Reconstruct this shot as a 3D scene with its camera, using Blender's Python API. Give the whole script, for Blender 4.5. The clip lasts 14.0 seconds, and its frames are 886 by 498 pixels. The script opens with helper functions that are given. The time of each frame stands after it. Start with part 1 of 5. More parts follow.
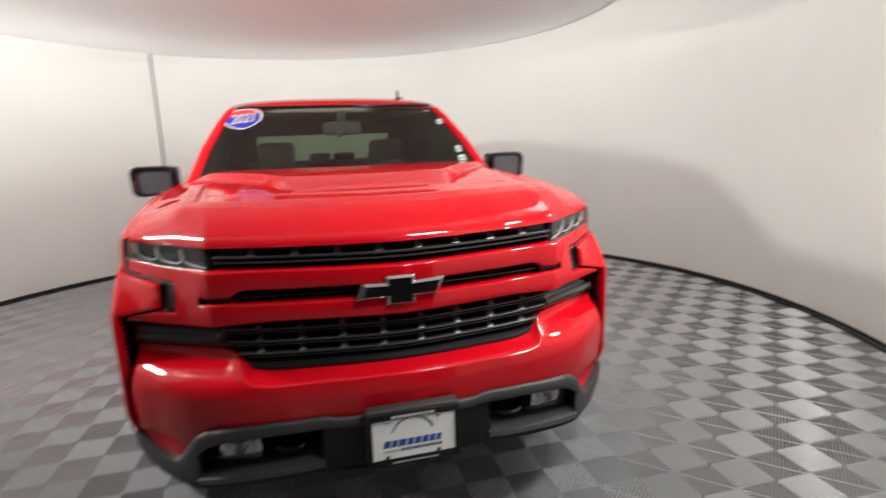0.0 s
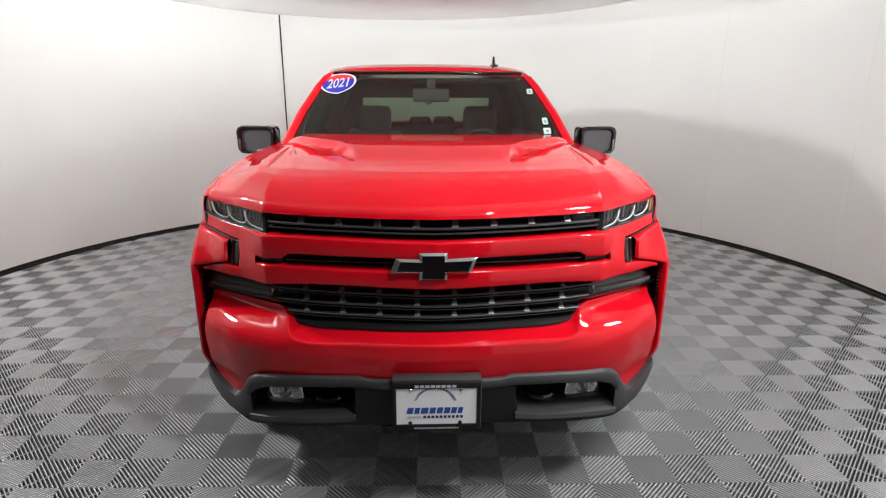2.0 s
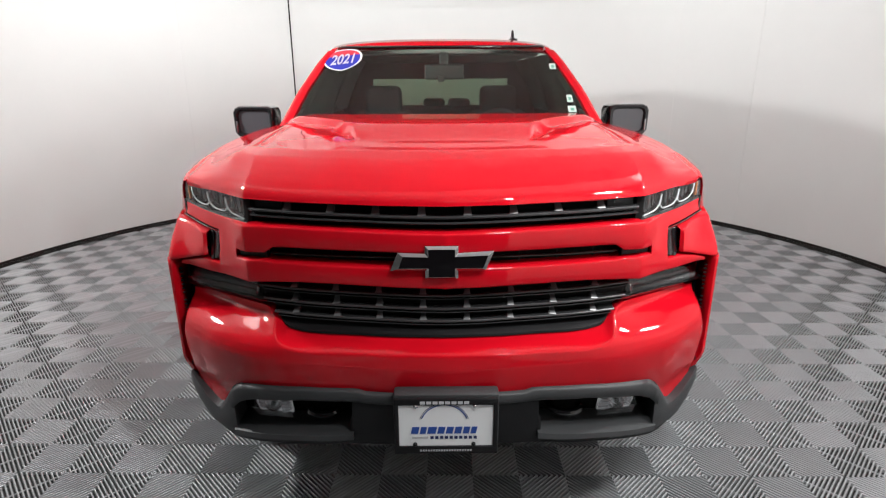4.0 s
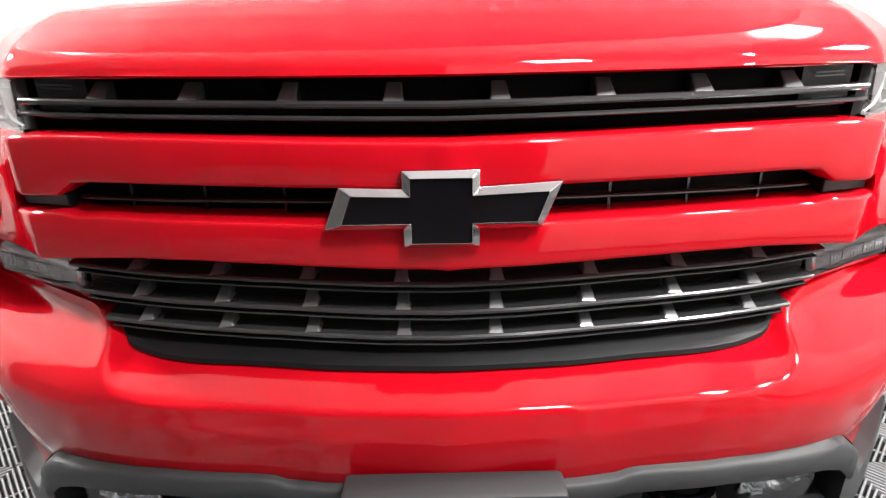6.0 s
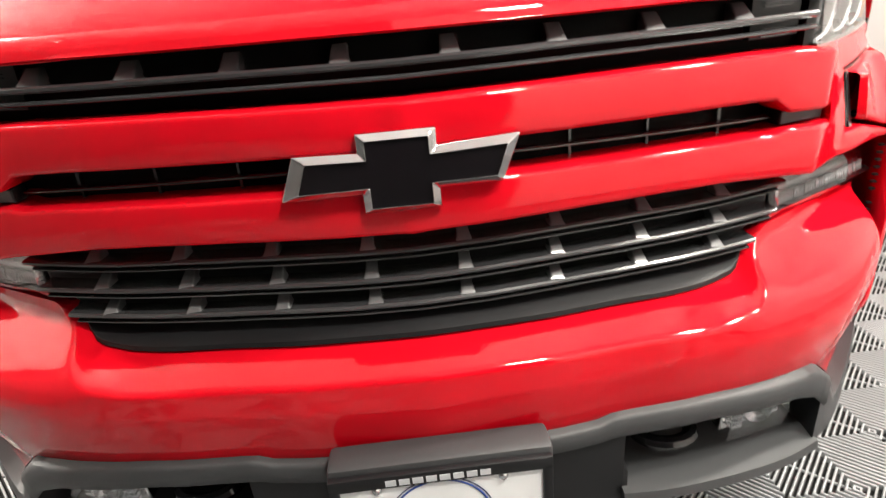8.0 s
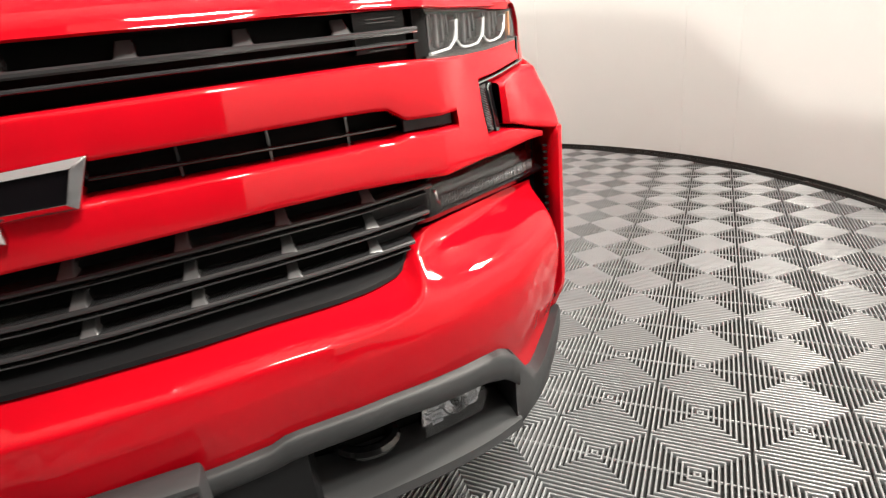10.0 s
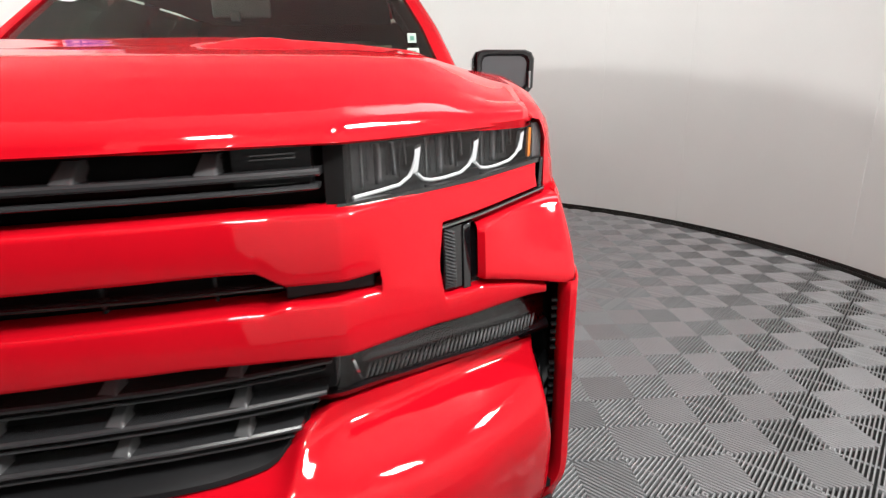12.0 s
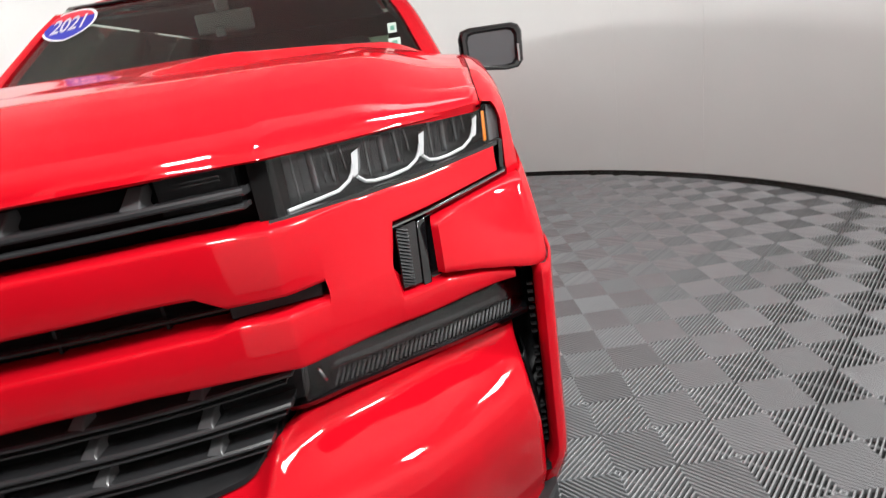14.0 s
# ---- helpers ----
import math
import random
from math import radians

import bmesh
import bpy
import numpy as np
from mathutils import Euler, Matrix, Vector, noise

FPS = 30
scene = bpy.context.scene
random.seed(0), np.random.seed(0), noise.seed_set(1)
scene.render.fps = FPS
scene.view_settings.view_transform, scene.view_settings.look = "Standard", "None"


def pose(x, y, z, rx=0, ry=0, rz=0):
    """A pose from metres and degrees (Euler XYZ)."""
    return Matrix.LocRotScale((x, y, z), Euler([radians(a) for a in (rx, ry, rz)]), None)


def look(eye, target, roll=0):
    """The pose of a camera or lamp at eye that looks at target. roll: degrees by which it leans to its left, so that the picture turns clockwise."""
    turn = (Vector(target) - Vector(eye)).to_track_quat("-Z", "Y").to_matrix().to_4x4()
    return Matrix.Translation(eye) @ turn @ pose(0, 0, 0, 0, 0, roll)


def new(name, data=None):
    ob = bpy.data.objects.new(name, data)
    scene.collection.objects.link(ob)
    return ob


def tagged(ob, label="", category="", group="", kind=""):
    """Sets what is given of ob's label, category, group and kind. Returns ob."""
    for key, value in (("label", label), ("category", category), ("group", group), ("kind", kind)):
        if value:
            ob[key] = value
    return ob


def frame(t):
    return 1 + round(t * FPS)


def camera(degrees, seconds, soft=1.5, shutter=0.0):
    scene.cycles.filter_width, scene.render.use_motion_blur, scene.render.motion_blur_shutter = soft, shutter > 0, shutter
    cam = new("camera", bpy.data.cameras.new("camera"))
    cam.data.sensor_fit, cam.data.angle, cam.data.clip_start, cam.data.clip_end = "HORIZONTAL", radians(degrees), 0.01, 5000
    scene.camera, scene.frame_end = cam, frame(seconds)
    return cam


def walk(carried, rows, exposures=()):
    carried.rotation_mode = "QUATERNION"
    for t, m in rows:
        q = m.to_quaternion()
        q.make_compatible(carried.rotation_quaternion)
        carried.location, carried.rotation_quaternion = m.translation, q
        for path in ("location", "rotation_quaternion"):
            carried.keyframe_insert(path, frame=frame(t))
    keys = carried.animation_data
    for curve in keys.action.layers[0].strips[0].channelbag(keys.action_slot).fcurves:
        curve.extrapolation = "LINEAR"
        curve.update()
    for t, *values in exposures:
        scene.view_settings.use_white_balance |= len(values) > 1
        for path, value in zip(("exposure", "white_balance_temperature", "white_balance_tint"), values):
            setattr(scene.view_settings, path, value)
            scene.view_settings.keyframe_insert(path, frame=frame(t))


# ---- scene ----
cam = camera(78.5, 14.0, soft=1.15, shutter=0.4)
# seconds, x, y, z, yaw to the left, pitch, roll; the truck's nose is at the origin, its length along +y
PATH = [
    (0, -0.3492, -1.7539, 1.5009, -15.71, -11.38, -1.90),
    (0.5, -0.3081, -1.7979, 1.5671, -3.99, -16.11, -0.87),
    (1, -0.1574, -1.8543, 1.5695, -5.17, -15.42, 0.95),
    (1.5, -0.0696, -1.8467, 1.5720, -3.68, -15.45, 0.18),
    (2, -0.0707, -1.8139, 1.5726, -2.90, -15.42, 0.24),
    (2.5, -0.0711, -1.7978, 1.5723, -2.46, -15.44, 0.51),
    (3, -0.0702, -1.7837, 1.5750, -2.30, -15.29, 0.45),
    (3.2, -0.0696, -1.7807, 1.5751, -2.10, -15.30, 0.41),
    (5.3, 0.0306, -0.8445, 1.2500, 1.96, -18.88, -1.32),
    (5.5, 0.0150, -0.7840, 1.2205, 2.41, -18.88, -1.17),
    (6, -0.0227, -0.6812, 1.1915, -0.96, -19.31, -1.00),
    (6.5, -0.0196, -0.6694, 1.1953, -2.24, -20.25, -1.21),
    (7, -0.0151, -0.6779, 1.2012, -1.40, -20.32, -1.44),
    (7.2, -0.0130, -0.6761, 1.2027, -1.06, -20.15, -1.73),
    (9.3, 0.1326, -0.7328, 1.0977, -8.06, -25.90, -11.26),
    (9.4, 0.1856, -0.7412, 1.1123, -9.92, -25.14, -9.31),
    (9.5, 0.2089, -0.7326, 1.1202, -12.27, -23.70, -8.64),
    (10, 0.3032, -0.7441, 1.1185, -19.32, -20.55, -6.72),
    (10.5, 0.3985, -0.7298, 1.1497, -17.20, -21.01, -5.02),
    (11, 0.5369, -0.7227, 1.1635, -10.30, -19.79, -3.79),
    (11.5, 0.6031, -0.7323, 1.2177, -5.60, -18.34, -4.22),
    (12, 0.6956, -0.5337, 1.2323, -4.52, -16.10, -0.95),
    (12.5, 0.7782, -0.4869, 1.2506, -2.11, -16.45, -0.19),
    (13, 0.7857, -0.5237, 1.2593, -2.36, -16.46, 0.08),
    (13.5, 0.8061, -0.5277, 1.2549, -1.62, -17.47, -0.46),
    (14, 0.8215, -0.5252, 1.2390, -0.14, -17.62, -9.06),
]


def turned(x, y, z, yaw, pitch, roll):
    """The camera's pose from its eye and its yaw, pitch and roll in degrees."""
    return pose(x, y, z, 0, 0, yaw) @ pose(0, 0, 0, 90 + pitch, 0, 0) @ pose(0, 0, 0, 0, 0, roll)


walk(cam, [(t, turned(*row)) for t, *row in PATH],
     exposures=[(0.0, -0.05, 6900, 10), (1.0, 0.0, 6850, 10), (1.5, 0.03, 6500, 10), (3.2, 0.03, 6500, 10), (5.5, 0.56, 6250, 10), (6.0, 0.92, 6550, 10), (7.0, 1.04, 7000, 10), (9.5, 1.22, 7250, 10), (10.0, 0.68, 7200, 10), (10.5, 0.36, 6950, 10), (11.5, 0.34, 6800, 10), (12.0, 0.08, 6600, 10), (12.5, 0.0, 6500, 10), (14.0, -0.02, 6500, 10)])

# ---- world and lamps ----
world = bpy.data.worlds.new("booth_surroundings")
scene.world = world
world.use_nodes = True
world.node_tree.nodes["Background"].inputs[0].default_value = (0.9, 0.95, 1.0, 1)
world.node_tree.nodes["Background"].inputs[1].default_value = 0.012
ROOM = Vector((-0.09, 2.32, 0.0))          # middle of the round booth
ROOM_R, ROOM_H = 3.89, 3.3
DISC = Vector((-0.31, 2.73, 2.5))       # hanging ceiling disc
DISC_R = 2.55


def panel_lamp(name, angle, radius, z, size, watts, aim):
    """A light panel above the gap round the ceiling disc; angle 0 is behind the truck, 180 at its nose."""
    a = radians(angle)
    eye = ROOM + Vector((radius * math.sin(a), radius * math.cos(a), z))
    data = bpy.data.lights.new(name, "AREA")
    data.shape, data.size, data.size_y, data.energy = "RECTANGLE", size[0], size[1], watts
    data.color = (0.985, 1.0, 0.985)
    ob = new(name, data)
    ob.matrix_world = look(eye, aim)
    return ob


for angle, watts in ((166, 30), (145, 36), (124, 50)):
    panel_lamp("light_panel", angle, 3.42, 2.66, (0.25, 0.25), watts, (0.0, 0.9, 0.65))
panel_lamp("light_panel", 248, 3.02, 2.48, (0.34, 0.22), 118, (2.2, 3.4, 0.8))


# ---- materials ----
def material(name, colour, rough=0.5, metal=0.0, coat=0.0, spec=0.5, grain=0.0, grain_size=200.0, bump=0.0, vary=0.0, vary_size=6.0, island=False):
    """A principled material with fine grain and slow variation in colour, roughness and relief."""
    m = bpy.data.materials.new(name)
    m.use_nodes = True
    nt = m.node_tree
    b = nt.nodes["Principled BSDF"]
    b.inputs["Roughness"].default_value, b.inputs["Metallic"].default_value = rough, metal
    b.inputs["Coat Weight"].default_value, b.inputs["Coat Roughness"].default_value = coat, 0.03
    b.inputs["Specular IOR Level"].default_value = spec
    b.inputs["Base Color"].default_value = (*colour, 1)
    pos = nt.nodes.new("ShaderNodeTexCoord").outputs["Object"]
    if vary or grain:
        slow = nt.nodes.new("ShaderNodeTexNoise")
        slow.inputs["Scale"].default_value, slow.inputs["Detail"].default_value = vary_size, 5
        fine = nt.nodes.new("ShaderNodeTexNoise")
        fine.inputs["Scale"].default_value, fine.inputs["Detail"].default_value = grain_size, 3
        nt.links.new(pos, slow.inputs["Vector"]), nt.links.new(pos, fine.inputs["Vector"])
        total = nt.nodes.new("ShaderNodeMath")
        total.operation = "MULTIPLY_ADD"
        nt.links.new(slow.outputs["Fac"], total.inputs[0])
        total.inputs[1].default_value = 2 * vary
        total.inputs[2].default_value = 1 - vary
        mix = nt.nodes.new("ShaderNodeMath")
        mix.operation = "MULTIPLY_ADD"
        nt.links.new(fine.outputs["Fac"], mix.inputs[0])
        mix.inputs[1].default_value = 2 * grain
        mix.inputs[2].default_value = -grain
        add = nt.nodes.new("ShaderNodeMath")
        nt.links.new(total.outputs[0], add.inputs[0]), nt.links.new(mix.outputs[0], add.inputs[1])
        value = add.outputs[0]
        if island:
            geo = nt.nodes.new("ShaderNodeNewGeometry") if island == "island" else nt.nodes.new("ShaderNodeObjectInfo")
            spread = nt.nodes.new("ShaderNodeMapRange")
            spread.inputs["To Min"].default_value, spread.inputs["To Max"].default_value = 0.88, 1.12
            nt.links.new(geo.outputs["Random Per Island" if island == "island" else "Random"], spread.inputs["Value"])
            times = nt.nodes.new("ShaderNodeMath")
            times.operation = "MULTIPLY"
            nt.links.new(value, times.inputs[0]), nt.links.new(spread.outputs[0], times.inputs[1])
            value = times.outputs[0]
        scale = nt.nodes.new("ShaderNodeVectorMath")
        scale.operation = "SCALE"
        scale.inputs[0].default_value = colour
        nt.links.new(value, scale.inputs["Scale"])
        nt.links.new(scale.outputs[0], b.inputs["Base Color"])
        if bump:
            relief = nt.nodes.new("ShaderNodeBump")
            relief.inputs["Strength"].default_value, relief.inputs["Distance"].default_value = 1.0, bump
            nt.links.new(fine.outputs["Fac"], relief.inputs["Height"])
            nt.links.new(relief.outputs[0], b.inputs["Normal"])
    return m


def clear(name, tint, gloss_ior=1.45, rough=0.0):
    """Thin glass or clear plastic: tinted see-through with a Fresnel gloss."""
    m = bpy.data.materials.new(name)
    m.use_nodes = True
    nt = m.node_tree
    nt.nodes.remove(nt.nodes["Principled BSDF"])
    see, gloss = nt.nodes.new("ShaderNodeBsdfTransparent"), nt.nodes.new("ShaderNodeBsdfGlossy")
    see.inputs[0].default_value = (*tint, 1)
    gloss.inputs["Roughness"].default_value = rough
    edge, mix = nt.nodes.new("ShaderNodeLayerWeight"), nt.nodes.new("ShaderNodeMixShader")
    power, total = nt.nodes.new("ShaderNodeMath"), nt.nodes.new("ShaderNodeMath")
    power.operation, total.operation = "POWER", "MULTIPLY_ADD"
    power.inputs[1].default_value, total.inputs[1].default_value, total.inputs[2].default_value = 5.0, 0.9, 0.5 * ((gloss_ior - 1) / (gloss_ior + 1)) ** 2
    edge.inputs[0].default_value = 0.5
    nt.links.new(edge.outputs["Facing"], power.inputs[0]), nt.links.new(power.outputs[0], total.inputs[0])
    nt.links.new(total.outputs[0], mix.inputs[0])
    nt.links.new(see.outputs[0], mix.inputs[1]), nt.links.new(gloss.outputs[0], mix.inputs[2])
    nt.links.new(mix.outputs[0], nt.nodes["Material Output"].inputs[0])
    return m


RED = material("red_paint", (0.53, 0.0035, 0.0115), rough=0.45, coat=0.8, spec=0.0, grain=0.03, grain_size=900, vary=0.02)
RED.node_tree.nodes["Principled BSDF"].inputs["Coat Roughness"].default_value = 0.045
BLACK = material("black_plastic", (0.009, 0.009, 0.010), rough=0.42, spec=0.22, grain=0.12, grain_size=700, bump=0.0003, vary=0.08)
TRIM = material("grey_textured_plastic", (0.032, 0.033, 0.035), rough=0.5, grain=0.15, grain_size=900, bump=0.0004, vary=0.08)
TAB = material("grey_grille_tab", (0.085, 0.085, 0.088), rough=0.25, spec=0.9, grain=0.1, grain_size=900, vary=0.08)
BAR = material("dark_satin_plastic", (0.032, 0.032, 0.034), rough=0.22, spec=0.8, grain=0.08, grain_size=700, vary=0.05)
GLOSS = material("gloss_black", (0.006, 0.006, 0.007), rough=0.12, coat=0.6, vary=0.02)
EMBLEM = material("emblem_black", (0.004, 0.003, 0.004), rough=0.3, spec=0.25, grain=0.1, grain_size=1500, vary=0.05)
VOID = material("engine_bay_black", (0.005, 0.005, 0.005), rough=0.8, spec=0.12, vary=0.2)
CHROME = material("chrome", (0.47, 0.475, 0.48), rough=0.06, metal=1.0, vary=0.03)
SATIN = material("satin_chrome", (0.42, 0.42, 0.43), rough=0.22, metal=1.0, vary=0.05)
SMOKE = material("lamp_housing_dark", (0.085, 0.087, 0.09), rough=0.2, metal=0.6, vary=0.1)
REFL = material("lamp_reflector", (0.75, 0.75, 0.76), rough=0.22, metal=1.0, vary=0.08)
FACET = material("lamp_facet_grey", (0.20, 0.203, 0.21), rough=0.22, metal=0.5, vary=0.2, vary_size=60)
GUIDE = material("white_light_guide", (0.68, 0.69, 0.70), rough=0.18, coat=0.6, vary=0.03)
LENS = clear("clear_lamp_lens", (0.86, 0.87, 0.88), 1.85)
AMBER = material("amber_lens", (0.75, 0.22, 0.02), rough=0.15, coat=0.5, vary=0.05)
GLASS = clear("tinted_windshield_glass", (0.78, 0.86, 0.80), 1.95)
SIDE_GLASS = clear("side_glass", (0.16, 0.19, 0.17), 1.45)
PRIVACY = clear("dark_privacy_glass", (0.14, 0.16, 0.15), 1.45)
REAR_GLASS = clear("dark_rear_glass", (0.46, 0.51, 0.45), 1.45)
RUBBER = material("black_rubber", (0.018, 0.018, 0.018), rough=0.7, grain=0.2, grain_size=300, vary=0.1)
INSIDE = material("dark_cabin_plastic", (0.03, 0.03, 0.032), rough=0.7, grain=0.1, grain_size=300, vary=0.1)
SEAT = material("dark_seat_cloth", (0.028, 0.027, 0.029), rough=0.9, grain=0.25, grain_size=500, bump=0.0006, vary=0.1)
HEADLINER = material("grey_headliner_cloth", (0.11, 0.11, 0.106), rough=0.9, grain=0.1, grain_size=400, vary=0.06)
MIRROR_GREY = material("satin_grey_mirror_panel", (0.055, 0.055, 0.061), rough=0.24, coat=0.8, vary=0.03)
RIM = material("dark_alloy", (0.05, 0.05, 0.052), rough=0.3, metal=0.8, vary=0.05)
PLATE = material("white_plate", (0.78, 0.79, 0.8), rough=0.35, vary=0.03)
INK = material("blue_ink", (0.02, 0.07, 0.32), rough=0.4, vary=0.05)
INK_DARK = material("dark_blue_ink", (0.01, 0.02, 0.10), rough=0.4, vary=0.05)
INK_GREY = material("silver_ink", (0.45, 0.46, 0.48), rough=0.4, vary=0.05)
DECAL_BLUE = material("decal_blue", (0.02, 0.03, 0.38), rough=0.4, vary=0.03)
DECAL_RED = material("decal_red", (0.62, 0.03, 0.05), rough=0.4, vary=0.03)
DECAL_WHITE = material("decal_white", (0.85, 0.85, 0.86), rough=0.4, vary=0.03)
STICKER = material("pale_green_paper", (0.50, 0.60, 0.55), rough=0.5, vary=0.05)
DECAL_GREEN = material("decal_green", (0.10, 0.30, 0.22), rough=0.4, vary=0.05)
FABRIC = material("white_wall_panel", (0.71, 0.712, 0.698), rough=0.85, grain=0.02, grain_size=160, bump=0.0003, vary=0.05, vary_size=1.2)
CEILING = material("ceiling_white", (0.78, 0.78, 0.78), rough=0.8, grain=0.02, grain_size=120, vary=0.05, vary_size=1.0)
STRETCHED = material("stretched_white_fabric", (0.80, 0.80, 0.80), rough=0.8, grain=0.02, grain_size=120, vary=0.04, vary_size=1.0)
nt = STRETCHED.node_tree
glow, blend = nt.nodes.new("ShaderNodeBsdfTranslucent"), nt.nodes.new("ShaderNodeMixShader")
glow.inputs[0].default_value, blend.inputs[0].default_value = (0.8, 0.8, 0.8, 1), 0.20
nt.links.new(nt.nodes["Principled BSDF"].outputs[0], blend.inputs[1]), nt.links.new(glow.outputs[0], blend.inputs[2])
nt.links.new(blend.outputs[0], nt.nodes["Material Output"].inputs[0])


def led(name, strength):
    m = bpy.data.materials.new(name)
    m.use_nodes = True
    b = m.node_tree.nodes["Principled BSDF"]
    b.inputs["Emission Color"].default_value, b.inputs["Emission Strength"].default_value = (0.985, 1.0, 0.985, 1), strength
    return m


SKIRT = material("black_baseboard", (0.02, 0.019, 0.018), rough=0.22, grain=0.1, vary=0.2)
TILE = material("grey_floor_tile", (0.28, 0.288, 0.297), rough=0.32, coat=1.0, spec=0.9, grain=0.08, grain_size=260, vary=0.07, vary_size=3.0, island="object")
TILE_FAR = material("grey_floor_tile_far", (0.28, 0.288, 0.297), rough=0.32, coat=1.0, spec=0.9, grain=0.08, grain_size=260, vary=0.07, vary_size=3.0, island="island")
for tile_material in (TILE, TILE_FAR):
    tile_material.node_tree.nodes["Principled BSDF"].inputs["Coat Roughness"].default_value = 0.17
SUBFLOOR = material("dark_subfloor", (0.012, 0.012, 0.012), rough=0.9, grain=0.2, vary=0.2)
HALL = material("hall_grey", (0.2, 0.2, 0.2), rough=0.9, grain=0.05, vary=0.1)


# ---- mesh helpers ----
def finish(bm, name, mat, angle=35, smooth=True):
    bmesh.ops.remove_doubles(bm, verts=bm.verts, dist=1e-6)
    bmesh.ops.recalc_face_normals(bm, faces=bm.faces)
    me = bpy.data.meshes.new(name)
    bm.to_mesh(me)
    bm.free()
    if smooth:
        for p in me.polygons:
            p.use_smooth = True
        me.set_sharp_from_angle(angle=radians(angle))
    me.materials.append(mat)
    return me


def part(name, bm, mat, parent=None, label="", bevel=0.0, segments=2, thick=0.0, angle=35, offset=-1.0):
    """One mesh object under a thing or a part."""
    ob = new(name, finish(bm, name, mat, angle))
    if parent:
        ob.parent = parent
    if label:
        tagged(ob, label)
    if thick:
        mod = ob.modifiers.new("thickness", "SOLIDIFY")
        mod.thickness, mod.offset = thick, offset
    if bevel:
        mod = ob.modifiers.new("edges", "BEVEL")
        mod.width, mod.segments, mod.limit_method, mod.angle_limit = bevel, segments, "ANGLE", radians(40)
    return ob


def loft(rings, closed=False, caps=False):
    """A sheet through polylines of one length; closed: each polyline is a ring."""
    bm = bmesh.new()
    rows = [[bm.verts.new(p) for p in ring] for ring in rings]
    n = len(rings[0])
    for a, b in zip(rows, rows[1:]):
        for i in range(n if closed else n - 1):
            j = (i + 1) % n
            bm.faces.new((a[i], a[j], b[j], b[i]))
    if caps:
        bm.faces.new(rows[0][::-1]), bm.faces.new(rows[-1])
    return bm


def prism(outline, y0, y1, follow=None):
    """An (x, z) outline pushed from depth y0 to y1, laid on the curve follow(x, z) where given."""
    bm = bmesh.new()
    lay = follow or (lambda x, z: 0.0)
    front = [bm.verts.new((x, y0 + lay(x, z), z)) for x, z in outline]
    back = [bm.verts.new((x, y1 + lay(x, z), z)) for x, z in outline]
    bm.faces.new(front), bm.faces.new(back[::-1])
    for i in range(len(outline)):
        j = (i + 1) % len(outline)
        bm.faces.new((front[i], back[i], back[j], front[j]))
    return bm


def block(a, b):
    """A box from corner a to corner b."""
    bm = bmesh.new()
    bmesh.ops.create_cube(bm, size=1)
    for v in bm.verts:
        v.co = Vector([a[k] + (v.co[k] + 0.5) * (b[k] - a[k]) for k in range(3)])
    return bm


def joined(*bms):
    """Several meshes made one."""
    out = bmesh.new()
    for bm in bms:
        me = bpy.data.meshes.new("piece")
        bm.to_mesh(me)
        bm.free()
        out.from_mesh(me)
        bpy.data.meshes.remove(me)
    return out


def tube(points, radius, n=10):
    """A round bar along a line of points."""
    pts = [Vector(p) for p in points]
    rings = []
    for i, p in enumerate(pts):
        d = (pts[min(i + 1, len(pts) - 1)] - pts[max(i - 1, 0)]).normalized()
        side = d.cross(Vector((0, 0, 1)))
        side = side.normalized() if side.length > 1e-4 else Vector((1, 0, 0))
        up = side.cross(d)
        r = radius[i] if isinstance(radius, (list, tuple)) else radius
        rings.append([p + r * (math.cos(2 * math.pi * k / n) * side + math.sin(2 * math.pi * k / n) * up) for k in range(n)])
    return loft(rings, closed=True, caps=True)


def spun(profile, n=32, axis="x"):
    """A turned body: profile of (radius, along)."""
    rings = []
    for r, h in profile:
        ring = []
        for k in range(n):
            c, s = math.cos(2 * math.pi * k / n), math.sin(2 * math.pi * k / n)
            ring.append((h, r * c, r * s) if axis == "x" else ((r * c, h, r * s) if axis == "y" else (r * c, r * s, h)))
        rings.append(ring)
    return loft(rings, closed=True, caps=True)


def moved(bm, m):
    bm.transform(m)
    return bm


def smooth01(v):
    v = min(max(v, 0.0), 1.0)
    return v * v * (3 - 2 * v)


def curve_of(xs, ys, blur=0.03):
    """An even, softened curve through a short table."""
    grid = np.arange(-1.4, 1.4, 0.005)
    vals = np.interp(np.abs(grid), xs, ys)
    kernel = np.exp(-0.5 * (np.arange(-24, 25) * 0.005 / blur) ** 2)
    vals = np.convolve(np.pad(vals, 24, mode="edge"), kernel / kernel.sum(), "valid")
    return lambda x: float(np.interp(x, grid, vals))


def linear(xs, ys):
    return lambda x: float(np.interp(abs(x), xs, ys))


def spread(a, b, n):
    return [a + (b - a) * i / (n - 1) for i in range(n)]


